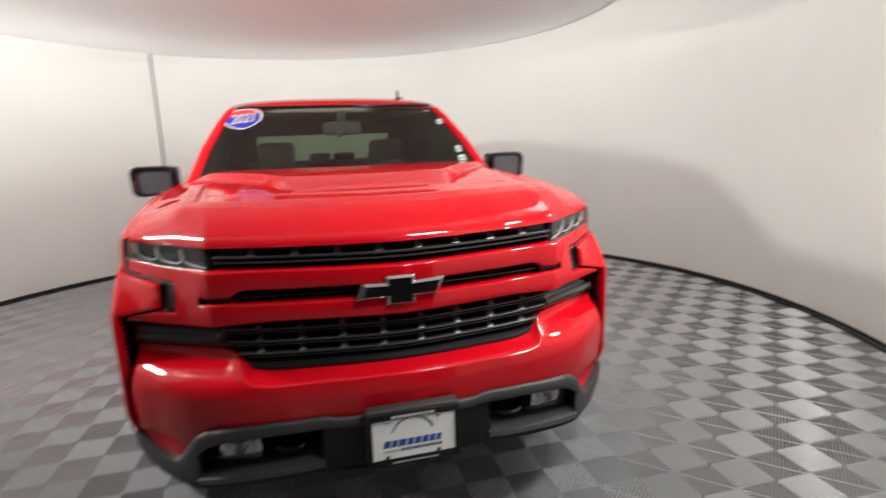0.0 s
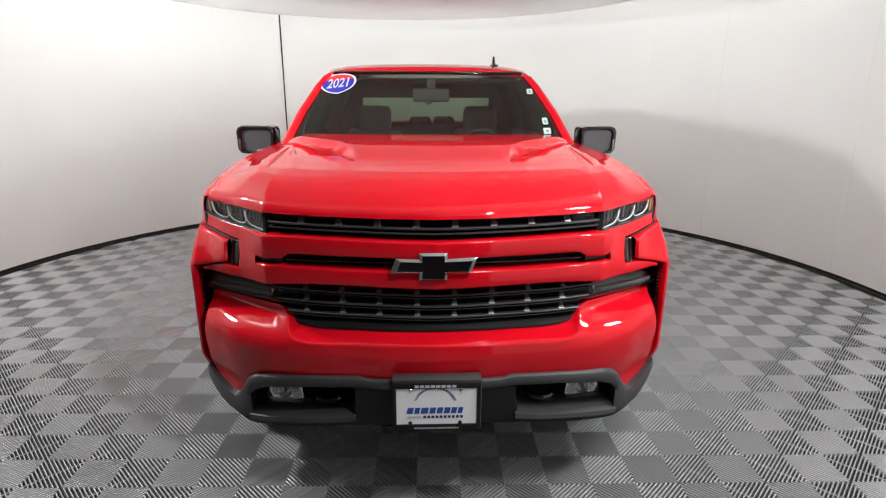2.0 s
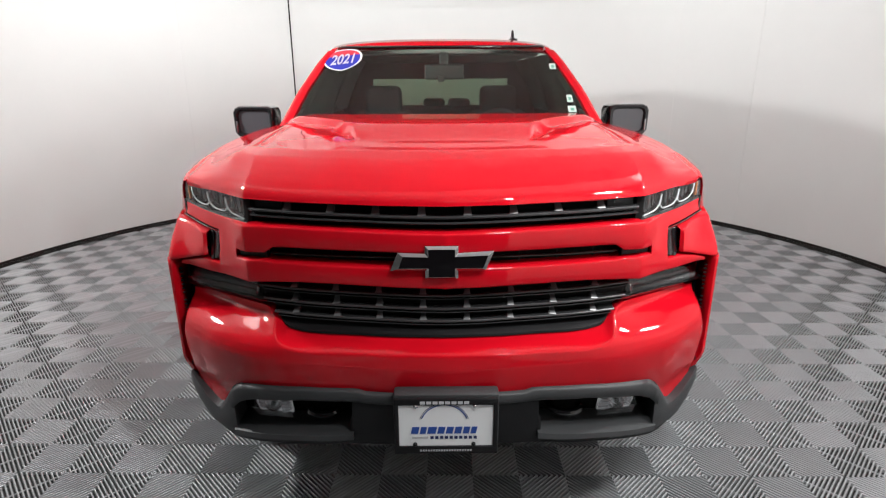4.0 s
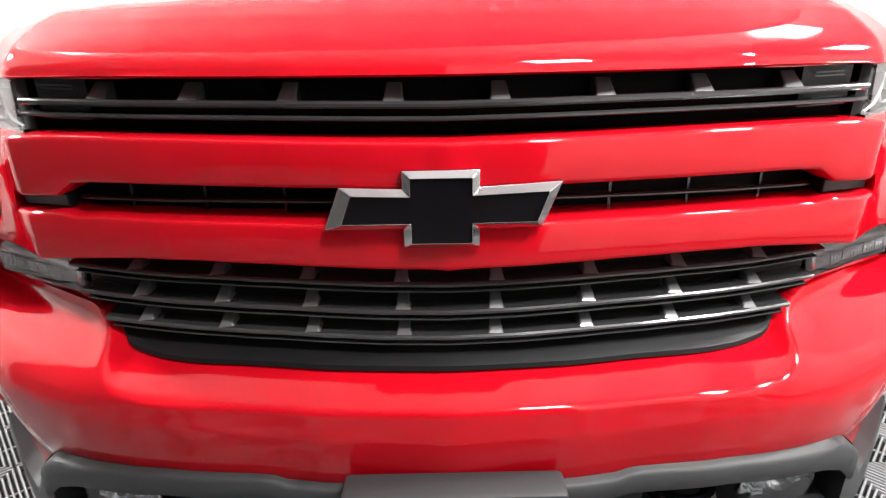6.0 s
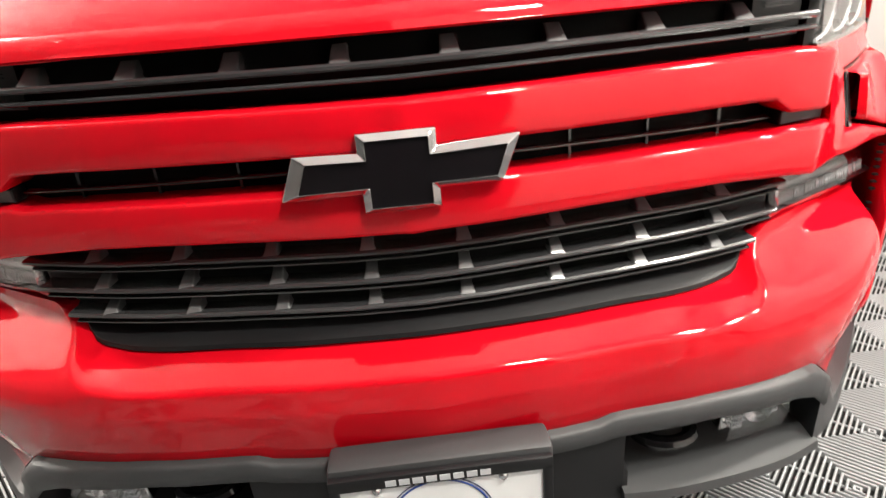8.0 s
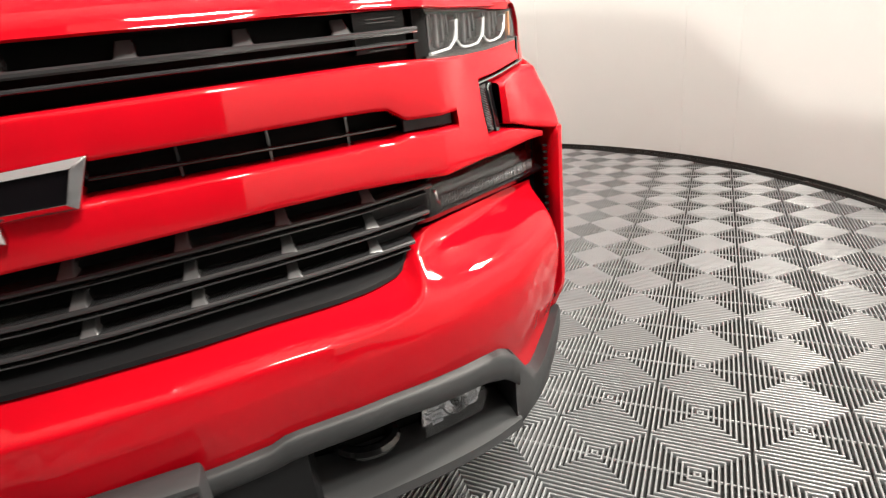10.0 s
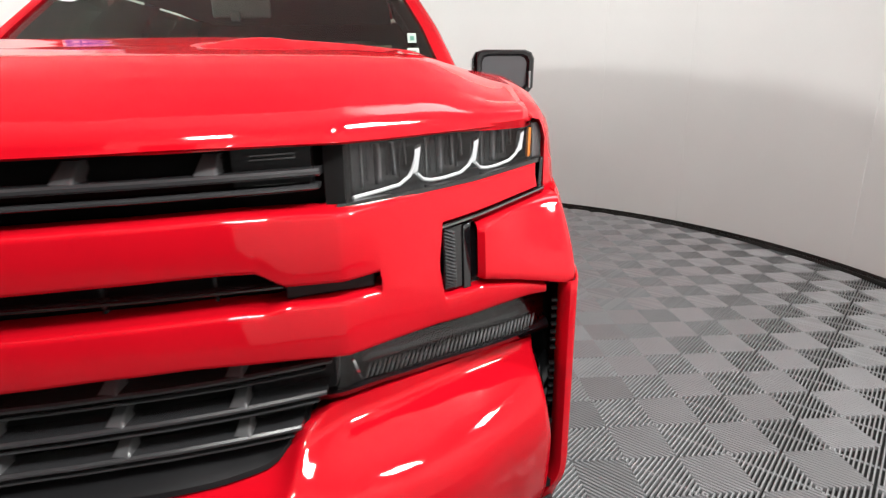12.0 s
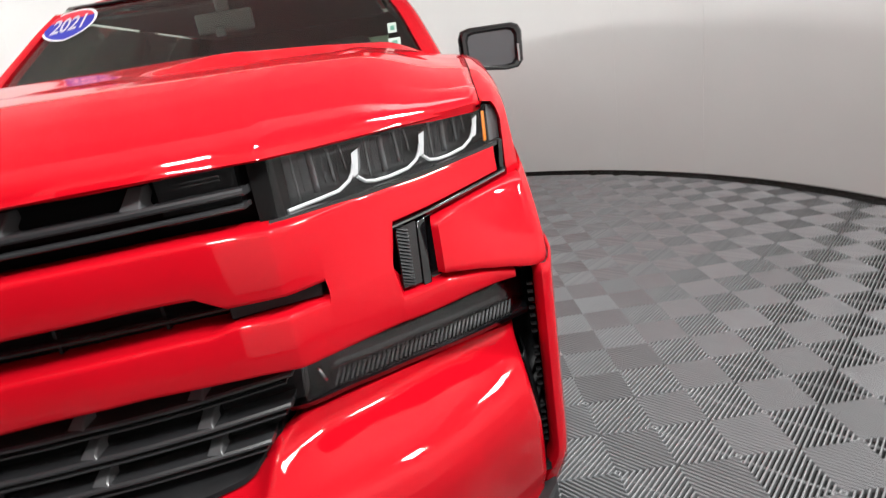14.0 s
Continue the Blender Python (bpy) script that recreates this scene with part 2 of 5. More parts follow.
# ---- the truck's front, as depth curves across its width ----
AT = (0, 0.2, 0.4, 0.5, 0.6, 0.66, 0.7, 0.75, 0.8, 0.85, 0.9, 0.97, 1.03)
DEPTH_UP = curve_of((0, 0.2, 0.4, 0.5, 0.6, 0.625, 0.66, 0.7, 0.75, 0.8, 0.85, 0.9, 0.97, 1.03), (0.015, 0.031, 0.080, 0.119, 0.160, 0.171, 0.207, 0.246, 0.292, 0.337, 0.382, 0.43, 0.50, 0.6), 0.005)
DEPTH_MID = curve_of((0, 0.1, 0.2, 0.3, 0.4, 0.5, 0.57, 0.625, 0.664, 0.70, 0.745, 0.8, 0.85, 0.9, 0.97, 1.03), (0.0, 0.004, 0.016, 0.036, 0.064, 0.0985, 0.1225, 0.1425, 0.177, 0.209, 0.245, 0.278, 0.312, 0.345, 0.37, 0.45), 0.004)
DEPTH_LOW = curve_of(AT, (-0.03, -0.017, 0.023, 0.053, 0.089, 0.114, 0.135, 0.16, 0.195, 0.24, 0.29, 0.365, 0.45), 0.02)
DEPTH_SHELF = curve_of(AT, (0.04, 0.055, 0.10, 0.145, 0.20, 0.24, 0.265, 0.30, 0.335, 0.37, 0.395, 0.42, 0.46), 0.03)


def face_y(x, z):
    """Depth of the red face between lower grille and lamps."""
    w = min(max((z - 1.12) / 0.12, 0.0), 1.0) * smooth01((abs(x) - 0.63) / 0.10)
    return DEPTH_MID(x) * (1 - w) + DEPTH_UP(x) * w


truck = tagged(new("pickup_truck"), "bright red crew-cab pickup truck with black grille and trim", "pickup truck")


def both(make):
    """Build a part for either side: make(side) with side 1 and -1."""
    return [make(1), make(-1)]


def flip(outline, side):
    return [(side * x, z) for x, z in outline][::side]


# hood
HOOD_C = curve_of((0, 0.013, 0.03, 0.06, 0.1, 0.15, 0.2, 0.3, 0.45, 0.6, 0.8, 1.0, 1.3, 1.7), (1.3465, 1.355, 1.3655, 1.383, 1.404, 1.424, 1.439, 1.457, 1.471, 1.480, 1.487, 1.489, 1.482, 1.462), 0.006)
HOOD_LIP = linear((0, 0.3, 0.6, 0.8, 0.9, 0.96), (1.357, 1.358, 1.358, 1.356, 1.355, 1.354))
HOOD_LIFT = linear((0, 0.3, 0.6, 0.8, 0.96), (0.013, 0.015, 0.021, 0.027, 0.036))
HOOD_UNDER = linear((0, 0.3, 0.45, 0.6, 0.68, 0.84, 0.9, 0.96), (1.328, 1.329, 1.331, 1.330, 1.328, 1.329, 1.331, 1.334))


FENDER_Z = linear((0.42, 0.455, 0.50, 0.65, 0.9, 1.2, 1.9), (1.338, 1.344, 1.356, 1.388, 1.412, 1.428, 1.432))


DOME_EDGE = linear((0.5, 0.6, 0.8, 0.97, 1.12, 1.30, 1.5, 1.8), (0.31, 0.335, 0.395, 0.465, 0.575, 0.70, 0.84, 1.0))


def hood_z(x, y):
    d = max(y - DEPTH_UP(x), 0.0)
    side = abs(x) / 0.9
    z = HOOD_LIP(x) - HOOD_LIFT(x) * smooth01(d / 0.45) + (HOOD_C(d) - 1.353) * (1 + 0.10 * side * side)
    past = abs(x) - DOME_EDGE(y)
    z += 0.030 * smooth01((y - 0.50) / 0.42) * smooth01(0.5 - past / 0.055)
    if 0.56 < y < 0.90:                          # scoop cut into the dome's flank
        u = (y - 0.56) / 0.26
        z -= 0.028 * min(u, 1.0) * smooth01((0.90 - y) / 0.05) * max(0.0, 1 - abs(past - 0.012) / (0.010 + 0.028 * min(u, 1.0)))
    if 0.52 < y < 1.10:                          # narrow slit beside the fender
        off = abs(x) - (0.694 + 0.06 * (y - 0.52))
        z += (-0.009 * max(0.0, 1 - abs(off) / 0.008) + 0.005 * max(0.0, 1 - abs(off + 0.018) / 0.014)) * smooth01((y - 0.52) / 0.08) * smooth01((1.10 - y) / 0.06)
    edge = smooth01((abs(x) - 0.72) / 0.25) * smooth01(d / 0.05)
    return z * (1 - edge) + min(z, FENDER_Z(y)) * edge


HOOD_BACK = linear((0, 0.4, 0.7, 0.95), (1.57, 1.59, 1.65, 1.80))


def build_hood():
    xs = sorted(spread(-0.918, 0.918, 125) + [side * v for v in (0.613, 0.619, 0.625, 0.631, 0.637, 0.690, 0.694, 0.698, 0.702, 0.706, 0.711, 0.715, 0.719, 0.723, 0.727, 0.732, 0.34, 0.355, 0.37, 0.385, 0.40, 0.415, 0.43) for side in (1, -1)])
    rings = []
    for x in xs:
        y0, y1 = DEPTH_UP(x), HOOD_BACK(x)
        zl, zu = HOOD_LIP(x), HOOD_UNDER(x)
        ring = [(x, y0 + 0.05, zu + 0.004), (x, y0 + 0.006, zu), (x, y0, zu + 0.003)]
        ya, za, yb, zb = y0 + 0.001, zl - 0.024, y0 + 0.080, hood_z(x, y0 + 0.080)
        for u in spread(0, 1, 12):              # rounded crease
            ring.append((x, (1 - u) ** 2 * ya + 2 * u * (1 - u) * (y0 + 0.007) + u * u * yb, (1 - u) ** 2 * za + 2 * u * (1 - u) * (zl + 0.006) + u * u * zb))
        for t in spread(0, 1, 84)[1:]:
            y = yb + (y1 - yb) * t ** 1.4
            wide = x + math.copysign(0.026, x) * (x / 0.918) ** 8 * smooth01((y - 0.45) / 0.6)
            ring.append((wide, y, hood_z(wide, y)))
        rings.append(ring)
    return part("hood", loft(rings), RED, truck, "red painted hood with raised centre dome", thick=0.006, angle=50)


hood = build_hood()


# red face: two crossbars and the cheeks round the slot and the daytime lamps
FACE_TOP = linear((0, 0.3, 0.50, 0.56, 0.60, 0.64, 0.7, 0.81, 0.9, 0.95), (1.253, 1.257, 1.259, 1.258, 1.256, 1.253, 1.251, 1.253, 1.260, 1.264))
FACE_BOT = linear((0, 0.2, 0.35, 0.45, 0.58, 0.625, 0.72, 0.80, 0.95), (1.079, 1.082, 1.083, 1.081, 1.071, 1.065, 1.058, 1.055, 1.058))
SLOT_TOP = linear((0, 0.15, 0.45, 0.5, 0.53, 0.56, 0.68), (1.191, 1.192, 1.192, 1.191, 1.189, 1.169, 1.162))
SLOT_BOT = linear((0, 0.15, 0.5, 0.535, 0.56, 0.68), (1.146, 1.146, 1.145, 1.143, 1.148, 1.139))
STRIP_BOT = linear((0.73, 0.76, 0.811, 0.95), (1.199, 1.200, 1.204, 1.221))   # under the headlamp
STRIP_TOP = linear((0.73, 0.76, 0.82, 0.9, 0.95), (1.098, 1.098, 1.100, 1.081, 1.066))   # over the lower lamp


def build_face():
    xs = sorted(set([round(v, 4) for v in spread(-0.935, 0.935, 121)] + [s * v for v in (0.535, 0.545, 0.556, 0.612, 0.619, 0.625, 0.631, 0.638, 0.668, 0.68, 0.750, 0.757) for s in (1, -1)]))
    bm = bmesh.new()
    soft = ((0.0, 0.012), (0.001, 0.006), (0.0035, 0.0015), (0.008, 0.0))   # rounding of an edge: in from it, back
    grid = []
    for x in xs:
        if abs(x) <= 0.753:
            upper, lower = SLOT_TOP(x), SLOT_BOT(x)
        else:
            upper, lower = STRIP_BOT(x), STRIP_TOP(x)
        if 0.668 < abs(x) < 0.751:
            mid = 1.146
            upper, lower = mid + 0.004, mid - 0.004
        top, bot = FACE_TOP(x), FACE_BOT(x)
        col = [(top + 0.0, 0.06)]
        k = min(1.0, (top - upper) / 0.05)
        col += [(top - a * k, b) for a, b in soft] + [((top + upper) / 2, 0.0)]
        hole = not 0.668 < abs(x) < 0.751
        near = soft if hole else tuple((a * 0.3, 0.0) for a, b in soft)
        col += [(upper + a * k, b) for a, b in reversed(near)] + [(upper, 0.07 if hole else 0.0)]
        k2 = min(1.0, (lower - bot) / 0.05)
        col += [(lower, 0.07 if hole else 0.0)] + [(lower - a * k2, b) for a, b in near] + [((lower + bot) / 2, 0.0)]
        col += [(bot + a * k2, b) for a, b in reversed(soft)] + [(bot, 0.07)]
        crease = 0.004 * max(0.0, 1 - abs(x) / 0.02)
        grid.append([bm.verts.new((x, face_y(x, z) + dy - crease, z)) for z, dy in col])
    rows = len(grid[0])
    gap = 1 + 4 + 1 + 4 + 1 - 1        # between the two back edges of the slot
    for (xa, a), (xb, b) in zip(zip(xs, grid), zip(xs[1:], grid[1:])):
        for r in range(rows - 1):
            xm = abs(xa + xb) / 2
            if r == gap and not 0.668 < xm < 0.752:
                continue
            bm.faces.new((a[r], b[r], b[r + 1], a[r + 1]))
    return part("front_fascia", bm, RED, truck, "red painted grille surround with two crossbars", angle=48)


fascia = build_face()


# black back of the nose
def build_core():
    rings = []
    for x in spread(-0.93, 0.93, 41):
        y = max(DEPTH_MID(x), DEPTH_UP(x)) + 0.13
        rings.append([(x, y, 0.42), (x, y, 0.9), (x, y, 1.325), (x, y + 0.3, 1.325), (x, y + 0.3, 0.42)])
    return part("radiator_support", loft(rings, closed=True, caps=True), VOID, truck)


build_core()


# grille inserts
def grille_bar(name, parent, x1, z_of, y_back, height, deep, mat=BAR):
    rings = []
    for x in spread(-x1, x1, 61):
        y, z = DEPTH_MID(x) + y_back, z_of(x)
        h = height / 2
        rings.append([(x, y + 0.003, z - h), (x, y, z - 0.4 * h), (x, y, z + 0.4 * h), (x, y + 0.003, z + h), (x, y + deep, z + h), (x, y + deep, z - h)])
    return part(name, loft(rings, closed=True, caps=True), mat, parent)


def tooth(parent, x, z0, z1, y_back, wide=0.034):
    y = DEPTH_MID(x) + y_back
    ring = []
    for z, w, dy in ((z0, wide, 0.0), (z0 + 0.35 * (z1 - z0), wide * 0.72, 0.006), (z1, wide * 0.62, 0.03)):
        ring.append([(x - w / 2, y + dy, z), (x + w / 2, y + dy, z), (x + w / 2, y + dy + 0.03, z), (x - w / 2, y + dy + 0.03, z)])
    return part("tab", loft(ring, closed=True, caps=True), TAB, parent, bevel=0.002)


upper_grille = part("upper_grille", joined(*[moved(loft([[(x, DEPTH_MID(x) + 0.075, 1.256), (x, DEPTH_MID(x) + 0.075, 1.342)] for x in spread(-0.62, 0.62, 41)]), Matrix())]), VOID, truck, "black upper grille with tabbed twin bars", thick=0.004, offset=1.0)
UP_BAR = linear((0, 0.2, 0.45, 0.6), (1.294, 1.296, 1.298, 1.300))
grille_bar("grille_bar", upper_grille, 0.604, UP_BAR, 0.022, 0.009, 0.03)
grille_bar("grille_bar", upper_grille, 0.602, lambda x: UP_BAR(x) - 0.017, 0.020, 0.006, 0.03)
for k in range(4):
    for s in (1, -1):
        x = s * (0.068 + 0.138 * k)
        tooth(upper_grille, x, UP_BAR(x) - 0.002, UP_BAR(x) + 0.026, 0.030)


def louvre(side):
    part("shutter_panel", prism(flip([(0.505, 1.272), (0.592, 1.274), (0.592, 1.330), (0.505, 1.330)], side), 0.052, 0.07, lambda x, z: DEPTH_MID(x)), BLACK, upper_grille)
    for z in (1.274, 1.279, 1.284, 1.314, 1.319):
        part("shutter_rib", prism(flip([(0.525, z), (0.575, z + 0.001), (0.575, z + 0.003), (0.525, z + 0.002)], side), 0.049, 0.054, lambda x, z: DEPTH_MID(x)), BAR, upper_grille)


both(louvre)

middle_grille = part("middle_grille", loft([[(x, DEPTH_MID(x) + 0.07, 1.125), (x, DEPTH_MID(x) + 0.07, 1.205)] for x in spread(-0.7, 0.7, 45)]), VOID, truck, "narrow black slot beside the emblem", thick=0.004, offset=1.0)
grille_bar("grille_bar", middle_grille, 0.55, linear((0, 0.6), (1.169, 1.159)), 0.035, 0.005, 0.02)
for k in range(3):
    for s in (1, -1):
        x = s * (0.23 + 0.12 * k)
        part("grille_pin", prism([(x - 0.002, 1.140), (x + 0.002, 1.140), (x + 0.002, 1.195), (x - 0.002, 1.195)], 0.055, 0.065, lambda a, b: DEPTH_MID(a)), BAR, middle_grille)


def slot_insert(side):
    return part("slot_insert", prism(flip([(0.556, 1.149), (0.660, 1.143), (0.660, 1.164), (0.556, 1.171)], side), 0.018, 0.05, lambda x, z: DEPTH_MID(x)), BLACK, middle_grille, bevel=0.003)


both(slot_insert)

lower_grille = part("lower_grille", loft([[(x, DEPTH_MID(x) + 0.10, 0.93), (x, DEPTH_MID(x) + 0.10, 1.10)] for x in spread(-0.62, 0.62, 41)]), VOID, truck, "black lower grille with three rows of tabbed bars", thick=0.004, offset=1.0)
LOW_BARS = (linear((0, 0.2, 0.35, 0.47, 0.6), (1.045, 1.047, 1.047, 1.046, 1.050)), linear((0, 0.2, 0.47, 0.6), (1.001, 1.003, 1.002, 1.005)), linear((0, 0.2, 0.47, 0.6), (0.960, 0.961, 0.959, 0.960)))
for row, z_of in enumerate(LOW_BARS):
    reach = (0.60, 0.59, 0.555)[row]
    grille_bar("grille_bar", lower_grille, reach, z_of, 0.030, 0.008, 0.04)
    grille_bar("grille_bar", lower_grille, reach - 0.01, lambda x, f=z_of: f(x) - 0.011, 0.033, 0.004, 0.03)
    for k in range(4):
        for s in (1, -1):
            x = s * (0.068 + 0.138 * k)
            tooth(lower_grille, x, z_of(x) + 0.002, z_of(x) + 0.021, 0.033, 0.026)


def grille_end(side):
    return part("grille_end", prism(flip([(0.49, 1.04), (0.605, 1.055), (0.60, 0.99), (0.55, 0.955), (0.49, 0.96)], side), 0.075, 0.095, lambda x, z: DEPTH_MID(x)), BLACK, lower_grille, bevel=0.003)


both(grille_end)

# emblem
emblem = tagged(new("emblem"), "black bow-tie shaped emblem with chrome rim")
emblem.parent = truck
BOW = [(-0.162, 1.141), (-0.059, 1.143), (-0.059, 1.117), (0.040, 1.117), (0.040, 1.142), (0.121, 1.142), (0.145, 1.202), (0.040, 1.197), (0.040, 1.219), (-0.059, 1.219), (-0.059, 1.196), (-0.139, 1.198)]
BOW_IN = [(-0.137, 1.1515), (-0.048, 1.1525), (-0.048, 1.126), (0.029, 1.126), (0.029, 1.1525), (0.112, 1.1525), (0.126, 1.1905), (0.029, 1.1875), (0.029, 1.210), (-0.048, 1.210), (-0.048, 1.1865), (-0.123, 1.188)]


def bow_curve(x, z):
    return 0.25 * x * x


def build_rim():
    bm = bmesh.new()
    outer_back = [bm.verts.new((x, 0.02 + bow_curve(x, z), z)) for x, z in BOW]
    outer = [bm.verts.new((x, -0.008 + bow_curve(x, z), z)) for x, z in BOW]
    inner = [bm.verts.new((x, -0.018 + bow_curve(x, z), z)) for x, z in BOW_IN]
    inner_back = [bm.verts.new((x, -0.004 + bow_curve(x, z), z)) for x, z in BOW_IN]
    for a, b in ((outer_back, outer), (outer, inner), (inner, inner_back)):
        for i in range(12):
            j = (i + 1) % 12
            bm.faces.new((a[i], a[j], b[j], b[i]))
    return part("emblem_rim", bm, CHROME, emblem, "polished chrome rim", bevel=0.0012, angle=20)


build_rim()
part("emblem_face", prism(BOW_IN, -0.014, 0.0, bow_curve), EMBLEM, emblem, "matt black inlay", angle=20)

# bumper
BUMP_TOP = curve_of((0, 0.30, 0.46, 0.52, 0.550, 0.58, 0.71, 0.85, 0.95), (0.915, 0.912, 0.908, 0.914, 0.948, 0.966, 0.962, 0.955, 0.950), 0.009)
BUMP_BOT = linear((0, 0.256, 0.276, 0.457, 0.64, 0.69, 0.72, 0.79, 0.81, 0.95), (0.738, 0.736, 0.744, 0.736, 0.713, 0.702, 0.680, 0.566, 0.558, 0.612))
def bumper_end(z):
    """Outer edge of the bumper's cheek, beside the duct."""
    return float(np.interp(z, (0.55, 0.62, 0.66, 0.8, 0.93), (0.935, 0.945, 0.95, 0.945, 0.925)))


# how far the cheek lies back, by the drop below its upper edge: a short wall, a crease, a slope and a rounded ridge
CHEEK_BACK = curve_of((0.0, 0.026, 0.032, 0.068, 0.078, 0.088, 0.100, 0.120, 0.15, 0.20), (1.0, 0.985, 0.945, 0.36, 0.232, 0.138, 0.068, 0.018, 0.0, 0.0), 0.0035)
MOUTH = [(x, BUMP_TOP(x)) for x in spread(0.0, 0.57, 115)] + [(0.57, 0.965), (0.571, 0.98)]


def soft_max(a, b, r):
    return 0.5 * (a + b + math.sqrt((a - b) ** 2 + r * r))


def build_bumper():
    mouth = np.array(MOUTH)
    rings = []
    for x in spread(-0.93, 0.93, 261):
        cheek = smooth01((abs(x) - 0.42) / 0.20)
        top, bot = BUMP_TOP(x), BUMP_BOT(x)
        ring = [(x, DEPTH_SHELF(x) + 0.06, top - 0.006)]
        drops = [0.0035 * k for k in range(40)]
        drops += [0.1365 + (top - bot - 0.1365) * k / 16 for k in range(1, 17)]
        for drop in drops:
            z = top - drop
            gap = float(np.hypot(mouth[:, 0] - abs(x), mouth[:, 1] - z).min())
            band = max(1 - gap / 0.040, -1.0)                  # bevel round the grille's mouth
            face = CHEEK_BACK(max(0.966 - z, 0.966 - BUMP_TOP(max(abs(x), 0.58)))) * cheek
            back = soft_max(band, face, 0.055) - 0.010
            y = DEPTH_LOW(x) + back * (DEPTH_SHELF(x) - DEPTH_LOW(x))
            y += 0.030 * min(max((0.83 - z) / 0.13, 0.0), 1.6) ** 1.3 - 0.012 * min(max((0.945 - z) / 0.2, 0.0), 1.0)
            out = max(0.0, abs(x) - 0.88)
            y += 1.6 * out * out
            s = 1 + max(0.0, abs(x) - 0.86) / 0.07 * (bumper_end(z) / 0.93 - 1) if abs(x) > 0.86 else 1
            ring.append((x * s, y, z))
        ring.append((x, DEPTH_LOW(x) + 0.08, bot))
        rings.append(ring)
    return part("front_bumper", loft(rings), RED, truck, "red painted lower bumper", thick=0.004, angle=55)


bumper = build_bumper()


def build_lip():
    rings = []
    for x in spread(-0.560, 0.560, 91):
        e = smooth01((abs(x) - 0.515) / 0.04)
        y1 = DEPTH_SHELF(x) + 0.004
        y0 = y1 - 0.022 * (1 - e)
        z0 = BUMP_TOP(x) + 0.003
        z1 = z0 + 0.030 * (1 - 0.45 * e)
        rings.append([(x, y0 - 0.003, z0 - 0.006), (x, y0 - 0.001, z0 + 0.001), (x, y0 + 0.004, z0 + 0.004), (x, y1 + 0.034, z1), (x, y1 + 0.06, z1 + 0.003), (x, y1 + 0.06, z0 - 0.02)])
    return part("grille_lip", loft(rings, closed=True, caps=True), BLACK, truck, "matt dark grey plastic lip under the lower grille", angle=40)


build_lip()


# lower bezel with lamp pockets
def bezel_strip(outline, y0, y1):
    """A curved strip between an upper and a lower edge, as rows of (x, top, bottom)."""
    xs = [r[0] for r in outline]
    rings = []
    a, b = xs[0], xs[-1]
    for x in spread(a, b, max(8, int(abs(b - a) / 0.02))):
        top = float(np.interp(x, xs, [r[1] for r in outline]))
        bot = float(np.interp(x, xs, [r[2] for r in outline]))
        rings.append([(x, DEPTH_LOW(x) + y0, bot + 0.15 * (top - bot)), (x, DEPTH_LOW(x) + y0, top - 0.15 * (top - bot)), (x, DEPTH_LOW(x) + y0 + 0.006, top), (x, DEPTH_LOW(x) + y1, top), (x, DEPTH_LOW(x) + y1, bot), (x, DEPTH_LOW(x) + y0 + 0.006, bot)])
    return rings


